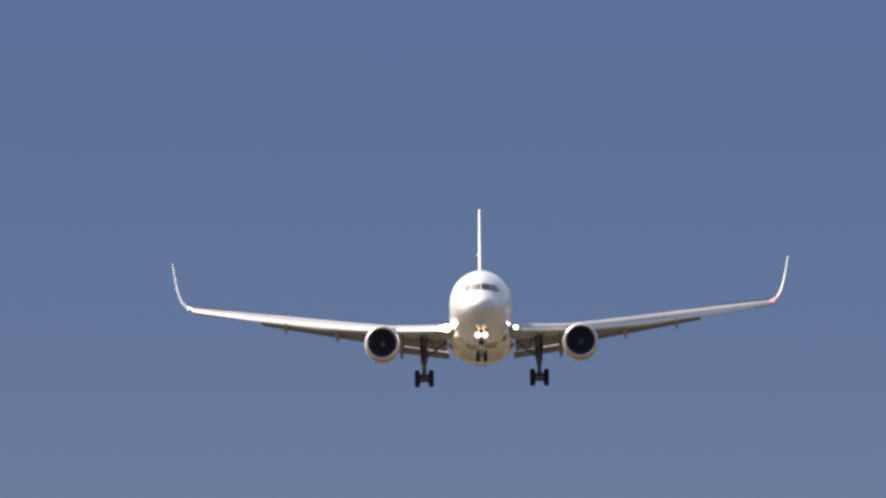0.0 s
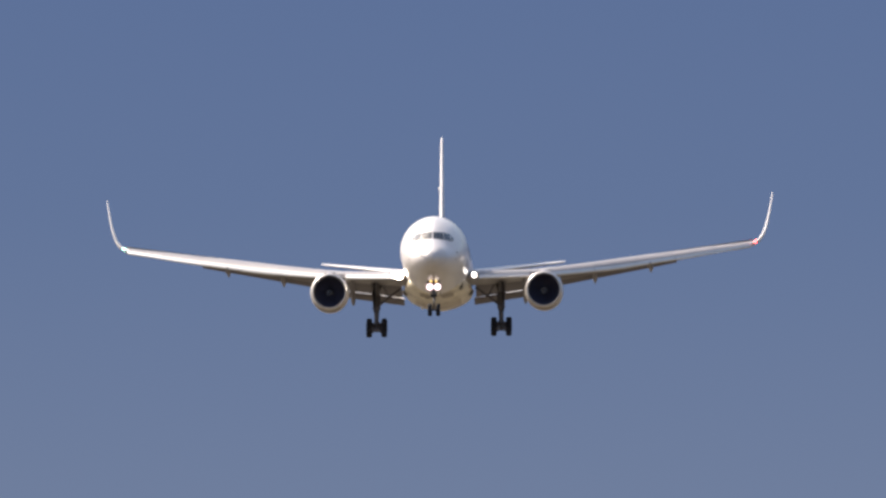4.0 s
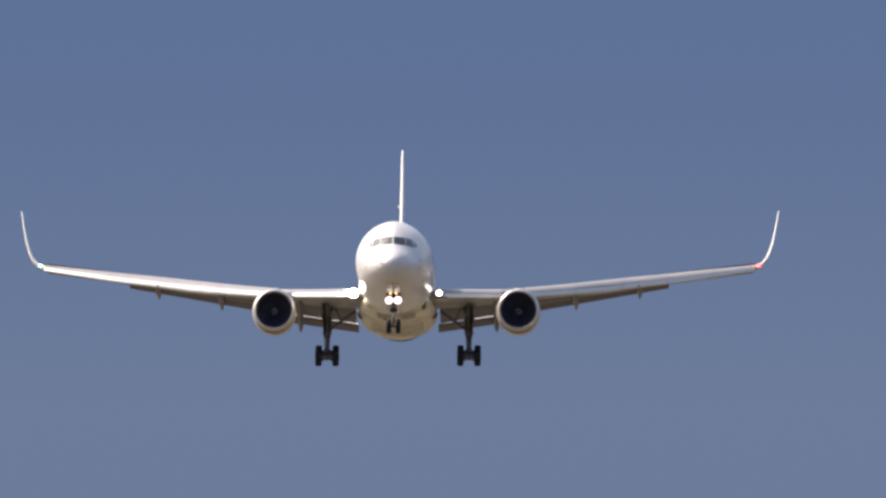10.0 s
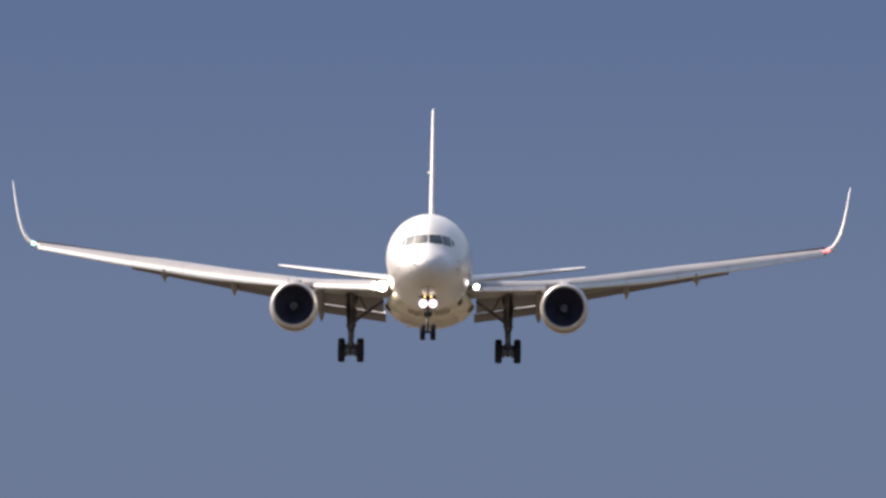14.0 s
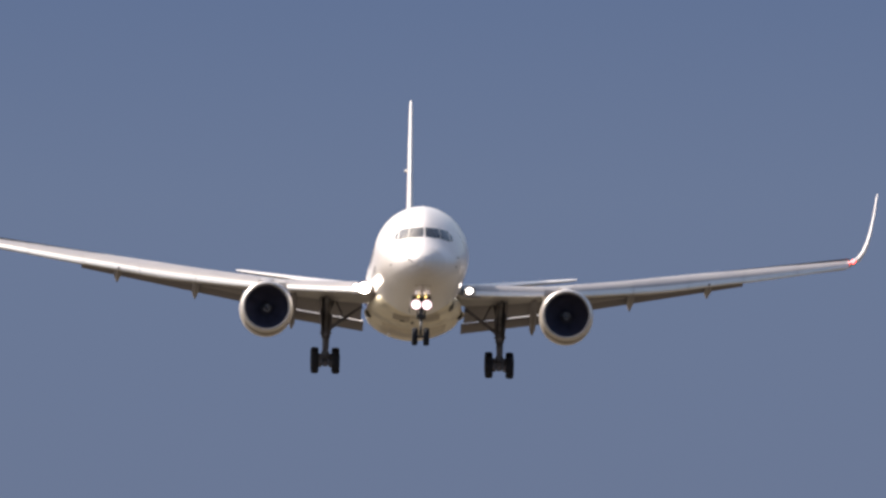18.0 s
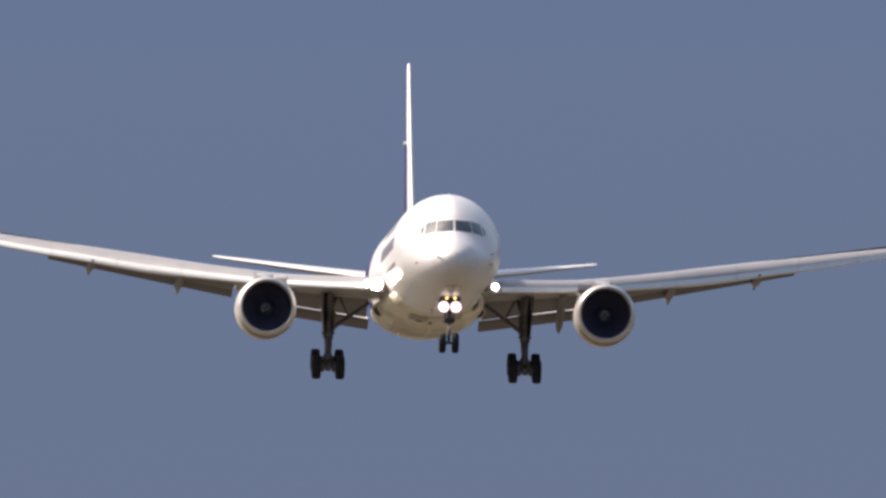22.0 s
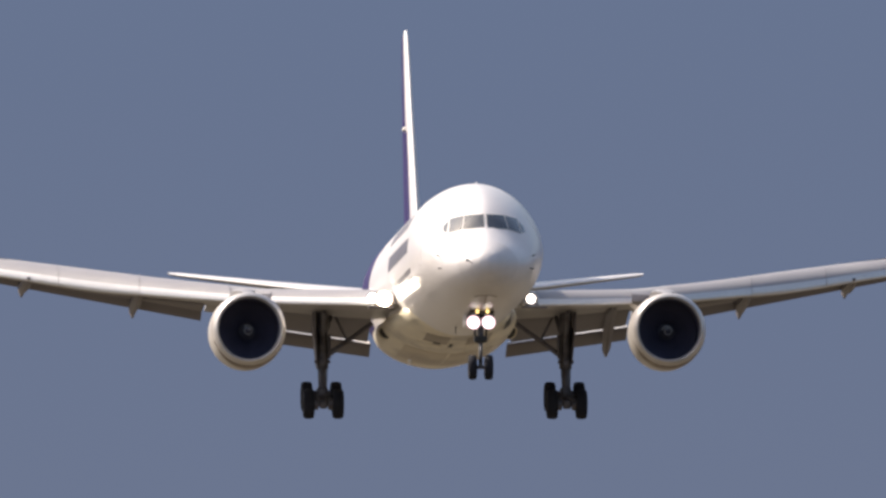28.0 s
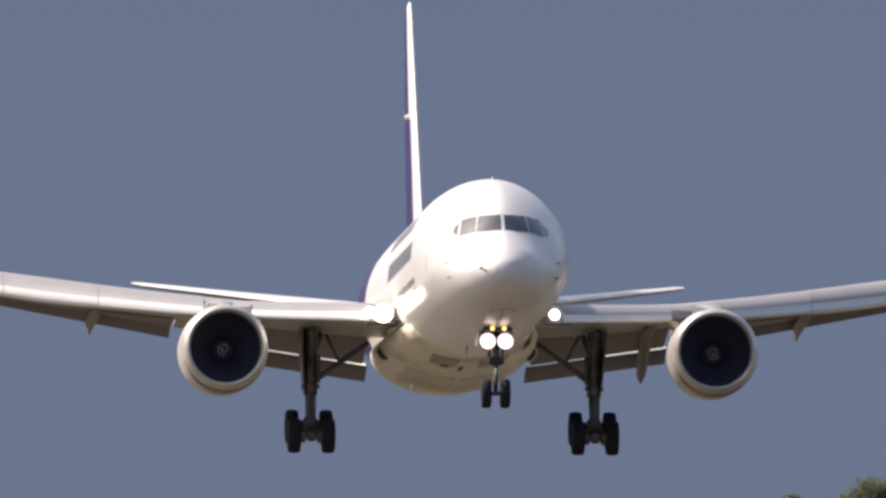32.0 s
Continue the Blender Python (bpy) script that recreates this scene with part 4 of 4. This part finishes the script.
# ---- ground, pole, trees ----
def ground_height(x, y):
    u = min(max((y + 500) / 800, 0), 1)
    return 10 * u * u * (3 - 2 * u)


def build_ground():
    bm = bmesh.new()
    n, half = 80, 9000.0
    grid = [[bm.verts.new((-half + 2 * half * i / n, -half + 2 * half * j / n, ground_height(0, -half + 2 * half * j / n))) for j in range(n + 1)] for i in range(n + 1)]
    for i in range(n):
        for j in range(n):
            bm.faces.new((grid[i][j], grid[i + 1][j], grid[i + 1][j + 1], grid[i][j + 1]))
    g = part("ground", bm, GRASS)
    tagged(g, "wide field of dry grass under the approach path", "ground", kind="structure")


build_ground()


def build_pole():
    px, py = 24.78, 493.0
    pole = new("utility_pole")
    pole.matrix_basis = pose(px, py, ground_height(px, py) - .05, 0, 0, 4)
    tagged(pole, "weathered wooden utility pole with a crossarm", "utility pole")
    top_z = 23.80 - (ground_height(px, py) - .05)
    part("post", rod((0, 0, 0), (0, 0, top_z + .36), .20, .145, 16), WOOD, pole)
    # twin arms, weathered and sagging a little towards their ends, one on each face of the post
    for y in (-.17, .17):
        rings = []
        for x, drop, deep in ((-1.04, .15, .10), (-.98, .125, .15), (-.6, .035, .24), (0, 0, .30), (.6, .02, .25), (1.0, .09, .16), (1.12, .12, .10)):
            z, b = top_z - drop, deep / 2
            rings.append([(x, y + u, z + v) for u, v in ((-.055, -b + .02), (-.04, -b), (.04, -b), (.055, -b + .02), (.055, b - .02), (.04, b), (-.04, b), (-.055, b - .02))])
        part("crossarm", loft(rings), WOOD, pole)
    for x in (-.72, .66):
        part("brace", rod((x, -.24, top_z - .06), (0, -.18, top_z - .40), .03), STEEL, pole)
    for x, drop in ((-.90, .04), (-.32, -.10), (.40, -.09), (.86, .0)):
        part("insulator", revolve([(0, .02), (.05, .03), (.06, .06), (.09, .055), (.10, .065), (.14, .05), (.16, .02)], (x, -.17, top_z - drop), 14, "z"), CERAMIC, pole)
    part("transformer", revolve([(0, .10), (.03, .13), (.20, .13), (.24, .09)], (-.60, 0, top_z + .02), 18, "z"), STEEL, pole)


build_pole()


def build_tree(x, y, h, r, seed):
    rnd = random.Random(seed)
    base = ground_height(x, y) - .1
    tree = new("tree")
    tree.matrix_basis = pose(x, y, base)
    tagged(tree, "olive-green broadleaf tree with an uneven crown", "tree", group="trees beyond the field")
    bm = bmesh.new()
    rod((0, 0, 0), (rnd.uniform(-.2, .2), rnd.uniform(-.2, .2), h * .55), .03 * h, .014 * h, 10, bm)
    tips = []
    for i in range(11):
        a = i * 2.4 + rnd.uniform(-.3, .3)
        z0 = h * rnd.uniform(.25, .52)
        rr = r * rnd.uniform(.45, .8)
        tip = Vector((rr * math.cos(a), rr * math.sin(a), z0 + h * rnd.uniform(.12, .36)))
        rod((0, 0, z0), tip, .010 * h, .003 * h, 6, bm)
        tips.append(tip)
    part("trunk", bm, BARK, tree)
    tips.append(Vector((rnd.uniform(-.15, .15) * r, 0, h * .86)))
    verts, faces = [], []
    for i in range(46):
        t = tips[i % len(tips)] if i < 2 * len(tips) else None
        if t is None:
            a, e = rnd.uniform(0, 6.283), rnd.uniform(-.25, 1)
            t = Vector((r * .8 * math.cos(a) * math.cos(e), r * .8 * math.sin(a) * math.cos(e), h * .62 + h * .32 * math.sin(e)))
        c = t + Vector((rnd.gauss(0, .12 * r), rnd.gauss(0, .12 * r), rnd.gauss(0, .04 * h)))
        cr = r * rnd.uniform(.18, .31)
        for k in range(1000):
            d = Vector((rnd.gauss(0, 1), rnd.gauss(0, 1), rnd.gauss(0, .8))).normalized() * cr * rnd.uniform(.30, 1.0)
            p = c + d
            if p.z > h:
                p.z = h - rnd.uniform(0, .3)
            q = Euler((rnd.uniform(-1, 1), rnd.uniform(-1, 1), rnd.uniform(0, 6.3))).to_matrix()
            l = rnd.uniform(.06, .13)
            n0 = len(verts)
            verts += [p + q @ Vector(v) for v in ((-l, 0, 0), (0, -l * .45, .02), (l, 0, 0), (0, l * .45, .02))]
            faces.append((n0, n0 + 1, n0 + 2, n0 + 3))
    top = max(v.z for v in verts)
    verts = [Vector((v.x, v.y, v.z + (h - top) * min(max(v.z / top, 0), 1))) for v in verts]
    me = bpy.data.meshes.new("crown")
    me.from_pydata([tuple(v) for v in verts], [], faces)
    me.materials.append(LEAF)
    crown = new("crown", me)
    crown.parent = tree


for tx, ty, tz, tr, sd in ((56.85, 390, 22.8, 3.1, 3), (54.5, 394, 20.5, 1.4, 4), (52.5, 393, 20.42, 1.7, 5), (61.6, 396, 22.2, 3.0, 8), (66.4, 388, 22.0, 2.8, 11), (47.8, 405, 20.05, 2.0, 14)):
    build_tree(tx, ty, tz - ground_height(tx, ty), tr, sd)


# ---- what moves ----
def motions():
    walk(AIRLINER, [(t, pose(x, y, z, a, b, c)) for t, x, y, z, a, b, c in FLIGHT])
    for k, fan in enumerate(FANS):
        at = fan.matrix_basis.translation.copy()
        walk(fan, [(i * 0.1, Matrix.Translation(at) @ Matrix.Rotation(radians(-76.0 * i + 40 * k), 4, "Y")) for i in range(321)])
    # the bird crosses in a straight line, to the camera's right
    rows = []
    for t in (0.0, 2.0, 2.3, 2.4, 2.5, 2.6, 2.7, 2.8, 3.0, 3.4, 10.0, 32.0):
        d = t - 2.6
        e = min(max(d, -.3), .4)
        rows.append((t, pose(-130.41 + 12.4 * d, -1260.4 + 9.0 * d, 12.008 - .48 * e + .85 * e * e, 10 if d > .05 else -4, 0, 228)))
    walk(BIRD, rows)
    beat = (24, 2, -22, -14)
    for s, wing in BIRD_WINGS:
        walk(wing, [(i * 0.1, pose(0, 0, 0, s * beat[(i - 25) % 4], 0, 0)) for i in range(321)])


motions()
